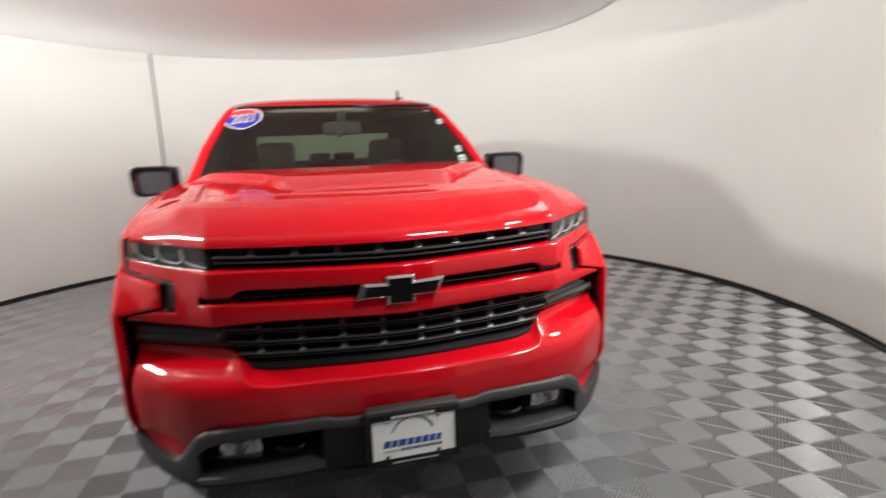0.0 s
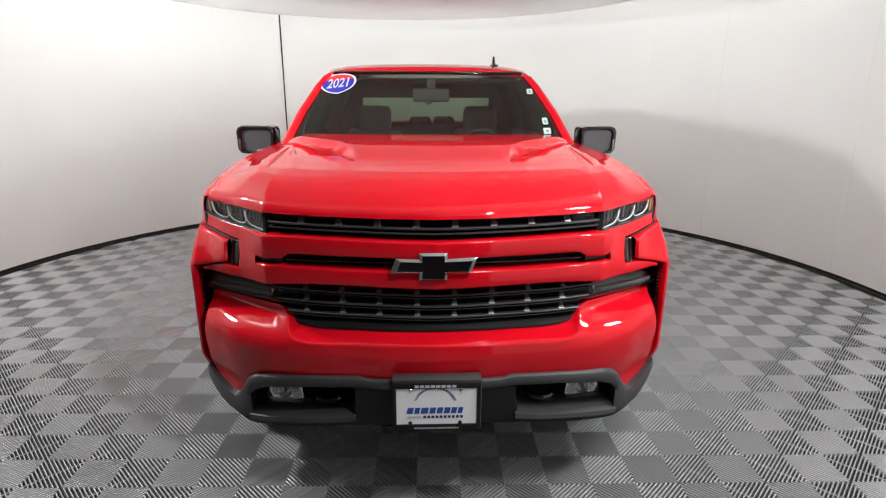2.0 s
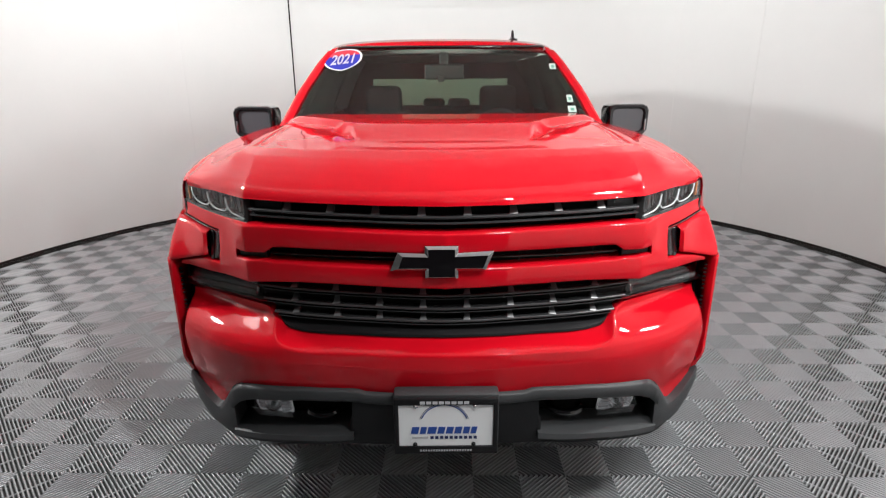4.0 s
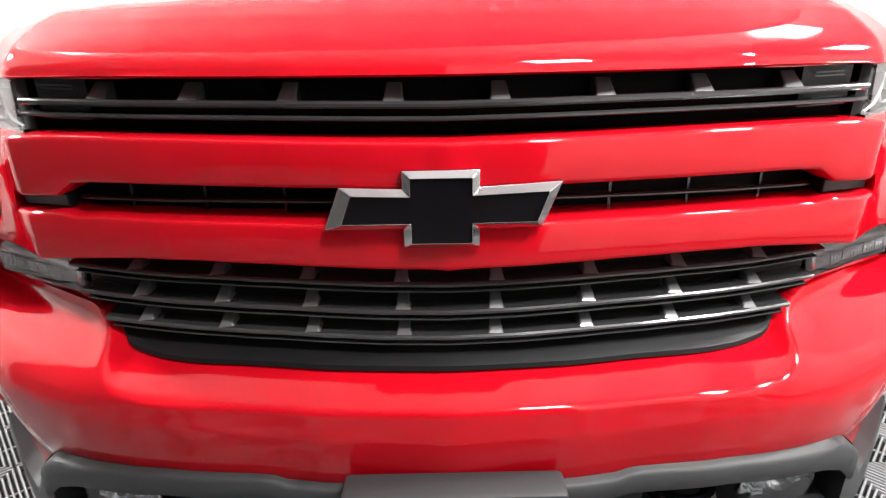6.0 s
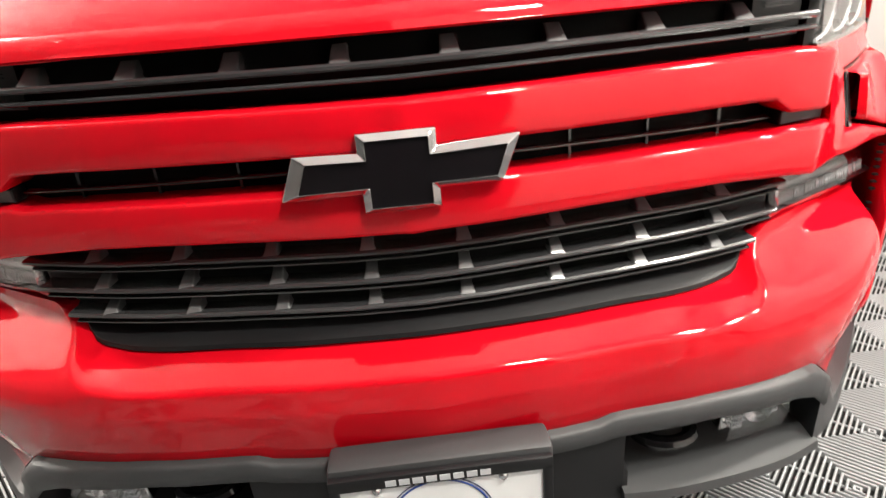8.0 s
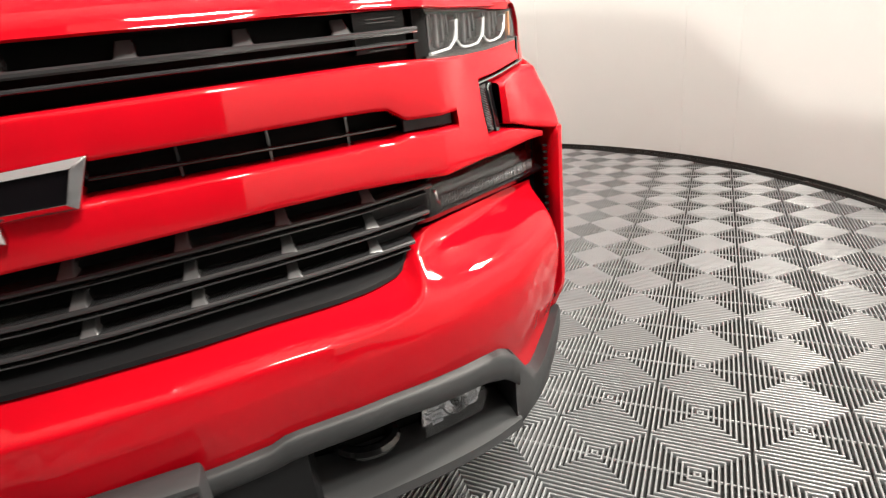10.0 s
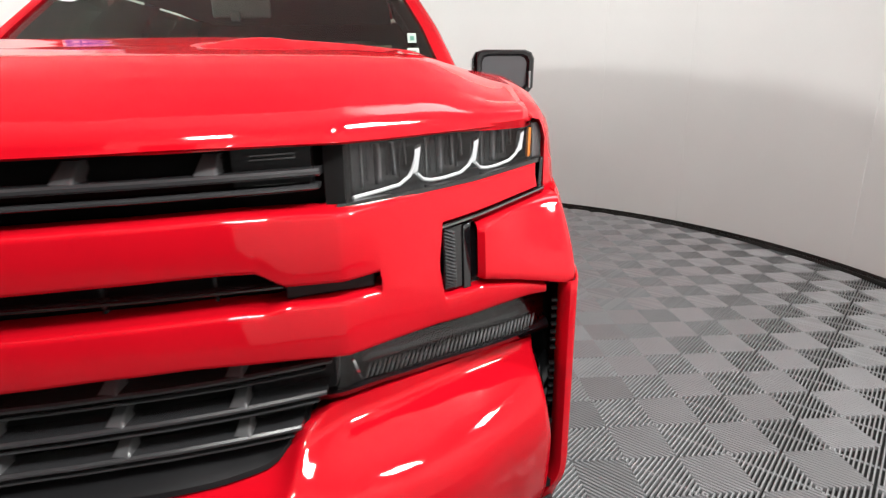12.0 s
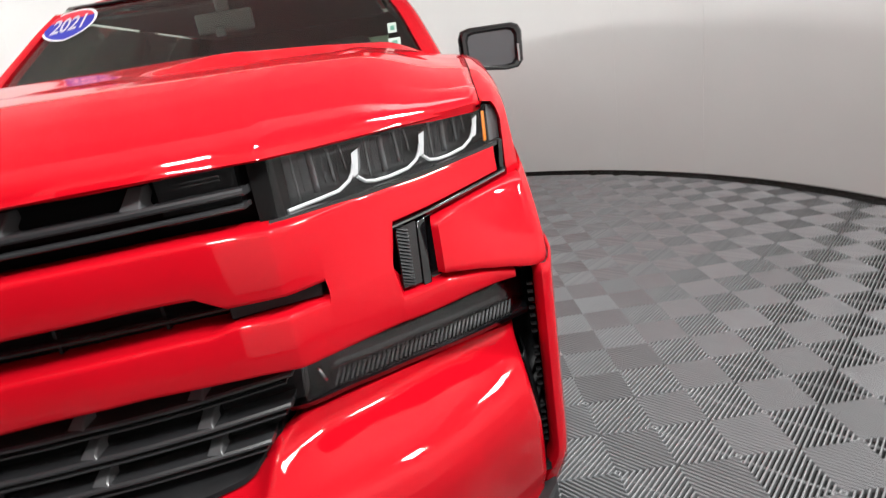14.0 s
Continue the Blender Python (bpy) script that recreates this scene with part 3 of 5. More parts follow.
def build_bezel(side):
    holder = tagged(new("lower_bezel"), "dark grey textured plastic bumper bezel with lamp pocket")
    holder.parent = truck
    upper = bezel_strip([(0.15, 0.738, 0.700), (0.255, 0.737, 0.700), (0.278, 0.746, 0.703), (0.457, 0.738, 0.695), (0.64, 0.715, 0.668), (0.70, 0.70, 0.640), (0.735, 0.668, 0.60)], -0.012, 0.07)
    lower = bezel_strip([(0.30, 0.612, 0.560), (0.36, 0.600, 0.552), (0.50, 0.586, 0.538), (0.60, 0.572, 0.524), (0.735, 0.548, 0.500)], -0.012, 0.12)
    lower = [[(ring[0][0], ring[0][1] + dy, ring[4][2] + f * (ring[3][2] - ring[4][2])) for dy, f in ((0.006, 0.0), (-0.004, 0.10), (0.0, 0.45), (0.04, 0.62), (0.13, 0.62), (0.13, 0.0))] for ring in lower]
    cheek = bezel_strip([(0.725, 0.680, 0.505), (0.75, 0.645, 0.50), (0.80, 0.566, 0.497), (0.86, 0.575, 0.50), (0.93, 0.603, 0.53), (0.97, 0.62, 0.57)], -0.004, 0.10)
    inner = bezel_strip([(0.15, 0.702, 0.555), (0.27, 0.702, 0.552), (0.31, 0.625, 0.552)], 0.002, 0.10)
    for rings, nm, mat in ((upper, "bezel_brow", TRIM), (lower, "bezel_sill", TRIM), (cheek, "bezel_cheek", TRIM), (inner, "bezel_inner", BLACK)):
        rings = [[(side * x, y, z) for x, y, z in ring] for ring in rings]
        part(nm, loft(rings, closed=True, caps=True), mat, holder, angle=50)
    part("lamp_pocket", loft([[(side * x, DEPTH_LOW(x) + 0.13, 0.70), (side * x, DEPTH_LOW(x) + 0.13, 0.50)] for x in spread(0.26, 0.80, 20)]), VOID, holder, thick=0.004)
    lamp = tagged(new("fog_lamp"), "clear fog lamp set deep in the bezel")
    lamp.parent = truck
    shape = flip([(0.517, 0.672), (0.645, 0.653), (0.656, 0.620), (0.640, 0.590), (0.508, 0.606)], side)
    part("fog_reflector", prism(shape, 0.045, 0.09, lambda x, z: DEPTH_LOW(x)), REFL, lamp, bevel=0.004)
    part("fog_lens", prism(shape, 0.018, 0.021, lambda x, z: DEPTH_LOW(x)), LENS, lamp).visible_shadow = False
    at = Matrix.Translation((side * 0.583, DEPTH_LOW(0.583) + 0.030, 0.634))
    part("fog_bowl", moved(spun([(0.030, 0.016), (0.028, 0.004), (0.024, 0.0), (0.023, 0.003), (0.014, 0.012), (0.0, 0.014)], 24, "y"), at), REFL, lamp)
    part("fog_bulb", moved(spun([(0.0, -0.002), (0.006, 0.0), (0.008, 0.004), (0.008, 0.014)], 14, "y"), at), GLOSS, lamp)
    for k in range(4):
        for u0 in (0.528, 0.614):
            z = 0.612 + 0.011 * k
            part("fog_rib", prism(flip([(u0, z), (u0 + 0.024, z - 0.003), (u0 + 0.024, z + 0.003), (u0, z + 0.006)], side), 0.034, 0.05, lambda x, zz: DEPTH_LOW(x)), REFL, lamp)
    hook = [(side * (0.405 + 0.05 * math.cos(a)), DEPTH_LOW(0.405) + 0.075 - 0.03 * math.sin(a), 0.622 - 0.022 * math.sin(a) * 0.4) for a in spread(-0.4, math.pi + 0.4, 14)]
    part("tow_hook", tube(hook, 0.013, 8), GLOSS, holder, "black steel tow hook")
    return holder


both(build_bezel)
rings = []
for x in spread(-0.97, 0.97, 81):
    z1 = float(np.interp(abs(x), (0, 0.17, 0.36, 0.59, 0.736, 0.86, 0.97), (0.580, 0.577, 0.556, 0.530, 0.505, 0.52, 0.58)))
    z0 = z1 - float(np.interp(abs(x), (0, 0.36, 0.75, 0.97), (0.055, 0.045, 0.05, 0.04)))
    y = DEPTH_LOW(x)
    rings.append([(x, y + 0.012, z1), (x, y + 0.02, z0 + 0.01), (x, y + 0.05, z0), (x, y + 0.35, z0 - 0.02), (x, y + 0.35, z1), (x, y + 0.05, z1)])
part("air_dam", loft(rings, closed=True, caps=True), BLACK, truck, "black plastic air dam along the bottom")
rings = []
for x in spread(-0.30, 0.30, 25):
    y = DEPTH_LOW(x)
    rings.append([(x, y + 0.004, 0.57), (x, y + 0.0, 0.60), (x, y - 0.004, 0.735), (x, y + 0.05, 0.74), (x, y + 0.10, 0.57)])
part("bumper_centre", loft(rings, closed=True, caps=True), BLACK, truck, "black plastic bumper middle behind the number plate")


# headlamps
HL_TOP = linear((0.6, 0.68, 0.84, 0.9, 0.96), (1.331, 1.328, 1.329, 1.331, 1.334))
HL_BOT = linear((0.6, 0.7, 0.81, 0.9, 0.96), (1.255, 1.253, 1.255, 1.262, 1.266))


def build_headlamp(side):
    holder = tagged(new("headlamp"), "clear headlamp with three chrome-edged modules and amber marker")
    holder.parent = truck

    def sheet(x0, x1, n, dy, top=0.0, bot=0.0):
        return [[(side * x, DEPTH_UP(x) + dy + 0.006 * k / 3, HL_BOT(x) + bot + (HL_TOP(x) - top - HL_BOT(x) - bot) * k / 4) for k in range(5)] for x in spread(x0, x1, n)]
    part("lamp_lens", loft(sheet(0.630, 0.956, 28, 0.004)), LENS, holder, "clear lens").visible_shadow = False
    part("lamp_housing", loft(sheet(0.632, 0.950, 24, 0.055)), SMOKE, holder, "dark lamp housing", thick=0.004)
    part("lamp_bezel", loft([[(side * x, DEPTH_UP(x) + 0.022, HL_BOT(x) - 0.004), (side * x, DEPTH_UP(x) + 0.022, HL_TOP(x)), (side * x, DEPTH_UP(x) + 0.06, HL_TOP(x)), (side * x, DEPTH_UP(x) + 0.06, HL_BOT(x) - 0.004)] for x in spread(0.606, 0.634, 5)], closed=True, caps=True), VOID, holder)
    part("lamp_sill", loft([[(side * x, DEPTH_UP(x) + 0.003, HL_BOT(x) - 0.004), (side * x, DEPTH_UP(x) + 0.005, HL_BOT(x) + 0.003), (side * x, DEPTH_UP(x) + 0.055, HL_BOT(x) + 0.006), (side * x, DEPTH_UP(x) + 0.055, HL_BOT(x) - 0.004)] for x in spread(0.62, 0.95, 24)], closed=True, caps=True), GLOSS, holder)
    for x0, x1 in ((0.638, 0.722), (0.726, 0.816), (0.820, 0.907)):
        line = []
        lead = ((x0, 0.07),) if x0 < 0.7 else ((x0 - 0.005, 0.30), (x0 + 0.004, 0.17), (x0 + 0.016, 0.12))
        for x, f in lead + ((x0 + 0.4 * (x1 - x0), 0.11), (x1 - 0.026, 0.15), (x1 - 0.012, 0.27), (x1 - 0.006, 0.40), (x1 - 0.003, 0.55)):
            line.append((side * x, DEPTH_UP(x) + 0.020, HL_BOT(x) + f * (HL_TOP(x) - HL_BOT(x))))
        part("light_guide", tube(line, 0.0027, 8), GUIDE, holder, "white light guide")
        zb, zt = HL_BOT(x1) + 0.40 * (HL_TOP(x1) - HL_BOT(x1)), HL_BOT(x1) + 0.80 * (HL_TOP(x1) - HL_BOT(x1))
        part("module_wall", prism(flip([(x1 - 0.006, zb - 0.008), (x1 + 0.001, zb - 0.004), (x1 + 0.006, zt), (x1 - 0.003, zt - 0.004)], side), 0.018, 0.05, lambda x, z: DEPTH_UP(x)), GUIDE, holder, bevel=0.001)
        for k, (at, wide, low) in enumerate(((0.008, 0.0035, 0.012), (0.016, 0.0015, 0.020), (0.026, 0.009, 0.014), (0.041, 0.0015, 0.024), (0.049, 0.0055, 0.022), (0.058, 0.0015, 0.018), (0.066, 0.004, 0.034))):
            xx = x0 + at
            bend = 0.004 * math.sin(3.0 * k)
            rows = [[(side * (xx + bend * f * f + w), DEPTH_UP(xx) + 0.046 - 0.003 * (w > 0) - 0.004 * f, HL_BOT(xx) + low + (HL_TOP(xx) - 0.006 - HL_BOT(xx) - low) * f) for w in (0, wide / 2, wide)] for f in spread(0, 1, 6)]
            part("reflector_facet", loft(rows), FACET if k % 2 == 0 else SMOKE, holder, thick=0.001)
    part("lamp_end", prism(flip([(0.941, STRIP_BOT(0.934) - 0.004), (0.952, STRIP_BOT(0.95) - 0.004), (0.954, 1.270), (0.946, 1.268)], side), 0.0, 0.05, lambda x, z: DEPTH_UP(x)), GLOSS, holder, "gloss black end of the lamp", bevel=0.003)
    part("side_marker", prism(flip([(0.919, 1.271), (0.926, 1.272), (0.927, 1.322), (0.921, 1.322)], side), 0.012, 0.03, lambda x, z: DEPTH_UP(x)), AMBER, holder, "amber side marker", bevel=0.002)
    part("end_reflector", prism(flip([(0.930, 1.268), (0.952, 1.270), (0.952, 1.331), (0.931, 1.329)], side), 0.016, 0.034, lambda x, z: DEPTH_UP(x)), FACET, holder, "grey wrap-round end of the lamp", bevel=0.002)
    return holder


both(build_headlamp)


def build_daytime(side):
    holder = tagged(new("daytime_lamp"), "smoked upright lamp with ribbed lens")
    holder.parent = truck
    part("lamp_body", prism(flip([(0.756, 1.101), (0.790, 1.099), (0.793, 1.188), (0.782, 1.198), (0.757, 1.194)], side), 0.016, 0.06, face_y), GLOSS, holder, bevel=0.004)
    for k in range(17):
        z = 1.104 + 0.0048 * k
        part("lens_rib", prism(flip([(0.760, z + 0.008), (0.776, z), (0.776, z + 0.002), (0.760, z + 0.010)], side), 0.012, 0.018, face_y), TRIM, holder)
    part("lamp_rim", prism(flip([(0.787, 1.098), (0.800, 1.098), (0.803, 1.192), (0.790, 1.190)], side), 0.012, 0.06, face_y), GLOSS, holder, "smoked glossy rim", bevel=0.002)
    part("lamp_inner_wall", prism(flip([(0.800, 1.098), (0.816, 1.100), (0.816, 1.19), (0.803, 1.192)], side), 0.03, 0.07, face_y), GLOSS, holder)
    line = [[(side * x, face_y(x, STRIP_BOT(x)) + 0.012, STRIP_BOT(x) - 0.013), (side * x, face_y(x, STRIP_BOT(x)) + 0.004, STRIP_BOT(x) - 0.002), (side * x, face_y(x, STRIP_BOT(x)) + 0.06, STRIP_BOT(x) + 0.001), (side * x, face_y(x, STRIP_BOT(x)) + 0.06, STRIP_BOT(x) - 0.013)] for x in spread(0.756, 0.955, 18)]
    part("lamp_trim", loft(line, closed=True, caps=True), GLOSS, holder, "gloss black trim line under the headlamp")
    line = [[(side * x, face_y(x, STRIP_BOT(x)) + 0.002, STRIP_BOT(x) - 0.006), (side * x, face_y(x, STRIP_BOT(x)) + 0.002, STRIP_BOT(x) - 0.003), (side * x, face_y(x, STRIP_BOT(x)) + 0.01, STRIP_BOT(x) - 0.003)] for x in spread(0.75, 0.95, 18)]
    part("trim_edge", loft(line, closed=True), CHROME, holder)
    return holder


both(build_daytime)

LOW_TOP = linear((0.58, 0.61, 0.70, 0.80, 0.955), (1.047, 1.044, 1.036, 1.038, 1.041))
LOW_BOT = linear((0.58, 0.61, 0.70, 0.80, 0.955), (0.980, 0.979, 0.973, 0.972, 0.972))


def build_turn(side):
    holder = tagged(new("turn_signal"), "long smoked turn signal with ribbed reflector")
    holder.parent = truck
    y = curve_of((0, 0.6, 0.65, 0.75, 0.85, 0.96), (0.16, 0.186, 0.225, 0.285, 0.335, 0.405), 0.015)
    body = [[(side * x, y(x) + 0.01, LOW_BOT(x) - 0.006), (side * x, y(x) + 0.004, LOW_BOT(x) + 0.004), (side * x, y(x) + 0.012, LOW_BOT(x) + 0.008), (side * x, y(x) + 0.05, LOW_BOT(x) + 0.010), (side * x, y(x) + 0.05, LOW_TOP(x)), (side * x, y(x) + 0.01, LOW_TOP(x) + 0.012), (side * x, y(x) + 0.09, LOW_TOP(x) + 0.02), (side * x, y(x) + 0.09, LOW_BOT(x) - 0.01)] for x in spread(0.575, 0.955, 26)]
    part("signal_housing", loft(body, closed=True, caps=True), GLOSS, holder, angle=30)
    part("signal_lens", loft([[(side * x, y(x) + 0.004 + 0.026 * (k / 6) ** 2.2, LOW_BOT(x) + 0.004 + (LOW_TOP(x) - LOW_BOT(x) + 0.004) * k / 6) for k in range(7)] for x in spread(0.60, 0.945, 24)]), LENS, holder).visible_shadow = False
    part("signal_reflector", loft([[(side * x, y(x) + 0.014, LOW_BOT(x) + 0.010), (side * x, y(x) + 0.026, LOW_BOT(x) + 0.030)] for x in spread(0.632, 0.93, 20)]), GLOSS, holder, thick=0.003)
    for k in range(40):
        x = 0.636 + 0.0072 * k
        part("reflector_rib", loft([[(side * (x + 0.007 * f + w), y(x) + 0.011 + 0.012 * f, LOW_BOT(x) + 0.011 + 0.018 * f) for w in (0, 0.0034)] for f in (0, 1)]), FACET, holder, thick=0.002)
    part("signal_upper", loft([[(side * x, y(x) + 0.018, LOW_BOT(x) + 0.032), (side * x, y(x) + 0.021, LOW_BOT(x) + 0.040), (side * x, y(x) + 0.036, LOW_TOP(x) - 0.004)] for x in spread(0.632, 0.93, 20)]), GLOSS, holder, "smooth smoked upper half", thick=0.003)
    # reflector metal strip added to draw the lens's bright highlight streak
    strip = [[(side * x, y(x) + 0.022, LOW_BOT(x) + 0.044), (side * x, y(x) + 0.014, LOW_BOT(x) + 0.047), (side * x, y(x) + 0.026, LOW_BOT(x) + 0.051)] for x in spread(0.66, 0.93, 20)]
    part("signal_strip", loft(strip, closed=True, caps=True), REFL, holder, "bright reflector strip put in for the highlight along the lens")
    part("signal_bracket", loft([[(side * 0.628, y(0.628) + 0.012, LOW_BOT(0.63) + 0.012), (side * 0.634, y(0.63) + 0.012, LOW_BOT(0.63) + 0.012)], [(side * 0.618, y(0.62) + 0.012, LOW_TOP(0.62) - 0.018), (side * 0.624, y(0.62) + 0.012, LOW_TOP(0.62) - 0.018)]]), CHROME, holder, thick=0.004)
    return holder


both(build_turn)


# corner panels, ducts and fenders
CORNER_Y = curve_of((0, 0.811, 0.84, 0.88, 0.92, 0.95, 0.976, 1.1), (0.0, 0.284, 0.298, 0.328, 0.345, 0.352, 0.362, 0.42), 0.008)
CORNER_LEAN = curve_of((0, 0.811, 0.88, 0.95, 1.1), (0.0, 0.006, 0.055, 0.10, 0.10), 0.015)


def build_corner(side):
    rings = []
    for f in (0.0, 0.03, 0.08, 0.16, 0.24, 0.32, 0.40, 0.48, 0.56, 0.64, 0.72, 0.80, 0.88, 0.94, 0.97, 1.0):
        ring = []
        for u in spread(0, 1, 16):
            x = 0.811 + 0.165 * u
            z0 = float(np.interp(x, (0.811, 0.83, 0.9, 0.97), (1.108, 1.106, 1.084, 1.068)))
            z1 = STRIP_BOT(min(x, 0.95)) - 0.016
            z = z0 + f * (z1 - z0)
            y = CORNER_Y(x)
            lean = 1.35 * f * f / (f + 0.35)
            y += lean * CORNER_LEAN(x)
            y += 0.012 * (max(0, 0.06 - f) / 0.06) ** 2 + 0.010 * (max(0, f - 0.94) / 0.06) ** 2
            y += 0.014 * max(0.0, 1 - u / 0.07) ** 2
            ring.append((side * x, y, z))
        for dx, dy in ((0.012, 0.012), (0.020, 0.032), (0.026, 0.07), (0.030, 0.14), (0.034, 0.26)):
            zz = ring[15][2] + (0.03 + 0.02 * f) * (dy / 0.26) * f
            ring.append((side * (0.976 + dx - 0.012 * f * lean), ring[15][1] + dy, zz))
        rings.append(ring)
    back = [[(x, y + 0.06, z) for x, y, z in rings[0]]]
    top = [[(x, y + 0.06, z) for x, y, z in rings[-1]]]
    return part("corner_panel", loft(back + rings + top), RED, truck, "red corner panel under the headlamp", angle=50)


both(build_corner)


def build_pillar(side):
    rings = []
    for z in spread(0.60, 1.072, 24):
        low = smooth01((0.70 - z) / 0.1)
        x0 = 0.968 - 0.03 * low
        ring = [(x0 + 0.004, 0.47), (x0, 0.385), (x0 + 0.003, 0.371), (x0 + 0.011, 0.364), (x0 + 0.022 + 0.01 * low, 0.368), (x0 + 0.032 + 0.014 * low, 0.390), (1.012, 0.44), (1.018, 0.50), (1.02, 0.56)]
        rings.append([(side * x, y + 0.02 * smooth01((0.68 - z) / 0.08), z) for x, y in ring])
    return part("bumper_corner", loft(rings), RED, truck, "red upright bumper corner beside the air duct", thick=0.004, angle=50)


both(build_pillar)


def build_duct(side):
    holder = tagged(new("air_duct"), "tall black air duct with slanted louvres")
    holder.parent = truck
    part("duct_wall", block((min(side * 0.88, side * 0.985), 0.47, 0.63), (max(side * 0.88, side * 0.985), 0.50, 1.08)), VOID, holder)
    part("duct_frame", loft([[(side * x, y, z) for x, y in ((bumper_end(z) - 0.012, 0.40), (bumper_end(z) + 0.004, 0.376), (bumper_end(z) + 0.012, 0.40), (bumper_end(z) + 0.012, 0.46))] for z in spread(0.655, 0.90, 14)]), BLACK, holder, thick=0.003)
    for k in range(5):
        z = 0.675 + 0.036 * k
        part("duct_louvre", loft([[(side * (0.935 + 0.036 * u), 0.40 + 0.02 * u, z + 0.05 * u), (side * (0.935 + 0.036 * u), 0.45 + 0.02 * u, z + 0.02 + 0.05 * u)] for u in (0, 0.5, 1)]), BLACK, holder, thick=0.006)
    # thin metal bars put in for the glints off the duct's ribs
    for k in range(22):
        z = 0.70 + 0.0155 * k
        if k in (6, 7, 14):
            continue
        part("duct_slit", block((min(side * 0.957, side * 0.966), 0.392, z), (max(side * 0.957, side * 0.966), 0.40, z + 0.004)), RIM, holder)
    part("duct_foot", loft([[(side * x, y, z) for x, y in ((0.93, 0.37), (0.97, 0.372), (0.975, 0.44), (0.93, 0.44))] for z in (0.648, 0.664)], closed=True, caps=True), BLACK, holder)
    return holder


both(build_duct)


def build_fender(side):
    rings = []
    for y in (0.0, 0.52, 0.58, 0.65, 0.75, 0.9, 1.1, 1.3, 1.5, 1.7, 1.9):
        zg = FENDER_Z(y) if y else 1.339
        xo = float(np.interp(y, (0.0, 0.5, 0.6, 0.8, 1.2, 1.9), (0.955, 0.968, 0.980, 0.996, 1.008, 1.012)))
        zb = float(np.interp(y, (0.455, 0.56, 0.6, 0.7, 0.82, 0.95, 1.08, 1.2, 1.3, 1.38, 1.4, 1.9), (1.20, 1.06, 0.9, 0.95, 0.98, 0.99, 0.98, 0.93, 0.84, 0.6, 0.5, 0.5)))
        xg = 0.9205 + 0.026 * smooth01((y - 0.45) / 0.6)
        z1 = zg - float(np.interp(y, (0.0, 0.52, 0.65), (0.012, 0.022, 0.035)))
        ring = [(xg, zg - 0.012), (xg + 0.001, zg), (xg + 0.25 * (xo - xg), zg - 0.001), (xg + 0.6 * (xo - xg), zg - 0.3 * (zg - z1)), (xo - 0.006, z1 - 0.004), (xo, z1 - 0.025)]
        for f in (0.25, 0.5, 0.75, 1.0):
            z = z1 - 0.03 + f * (zb - z1 + 0.03)
            ring.append((xo + 0.018 * math.sin(f * 1.9) * min(1.0, y / 0.6), z))
        ring.append((xo - 0.05 * min(1.0, y / 0.6), zb))
        if y == 0.0:                             # the front edge follows the lamp's end
            rings.append([(side * (x - 0.006), DEPTH_UP(min(x, 0.952)) + 0.03, z - 0.004) for x, z in ring])
            rings.append([(side * x, DEPTH_UP(min(x, 0.952)) + 0.003, z) for x, z in ring])
        else:
            rings.append([(side * x, y, z) for x, z in ring])
    return part("front_fender", loft(rings), RED, truck, "red front fender", thick=0.004, angle=60)


both(build_fender)


# wheels
def build_wheel(side, y):
    holder = tagged(new("wheel"), "dark alloy wheel with black tyre on the tiled floor")
    holder.parent = truck
    place = Matrix.Translation((side * 0.87, y, 0.56 - 0.0154 * y))
    part("tyre", moved(spun([(0.26, -0.12), (0.36, -0.135), (0.39, -0.12), (0.404, -0.09), (0.405, 0.09), (0.39, 0.12), (0.36, 0.135), (0.26, 0.12)], 48), place), RUBBER, holder)
    part("rim", moved(spun([(0.02, 0.06), (0.08, 0.075), (0.10, 0.06), (0.20, 0.07), (0.25, 0.11), (0.262, 0.11), (0.262, -0.11), (0.02, -0.11)], 40), place @ Matrix.Diagonal((side, 1, 1, 1))), RIM, holder)
    for k in range(6):
        a = 2 * math.pi * k / 6
        spoke = moved(block((0.075, -0.025, 0.05), (0.10, 0.025, 0.24)), Matrix.Rotation(a, 4, "X"))
        part("spoke", moved(spoke, place @ Matrix.Diagonal((side, 1, 1, 1))), RIM, holder, bevel=0.006)
    return holder


for y in (0.98, 4.72):
    both(lambda side: build_wheel(side, y))


# cab
def glass_y(x, z):
    return 1.62 + 1.32 * (z - 1.45) + 0.05 * x * x


def cab_half(z):
    """Half width of the cab's glass house."""
    return float(np.interp(z, (1.38, 1.45, 1.6, 1.75, 1.84, 1.87), (0.940, 0.918, 0.855, 0.765, 0.690, 0.655)))


windshield = part("windshield", loft([[(x, glass_y(x, z), z) for x in spread(-(cab_half(z) - 0.05), cab_half(z) - 0.05, 33)] for z in spread(1.40, 1.835, 14)]), GLASS, truck, "tinted windshield", thick=0.004)
windshield.visible_shadow = False
part("windshield_band", loft([[(x, glass_y(x, z) - 0.003, z) for x in spread(-(cab_half(z) - 0.05), cab_half(z) - 0.05, 33)] for z in (1.828, 1.838)]), GLOSS, truck, thick=0.002)


def build_pillar_a(side):
    rings = []
    for z in spread(1.385, 1.812, 16):
        x, y = cab_half(z), glass_y(cab_half(z) - 0.04, z)
        rings.append([(side * (x - 0.062), y - 0.006, z), (side * (x - 0.03), y - 0.014, z), (side * (x - 0.004), y + 0.012, z), (side * (x + 0.004), y + 0.045, z), (side * (x - 0.01), y + 0.09, z), (side * (x - 0.06), y + 0.07, z)])
    return part("windshield_pillar", loft(rings, closed=True, caps=True), RED, truck, "red windshield pillar", angle=50)


both(build_pillar_a)


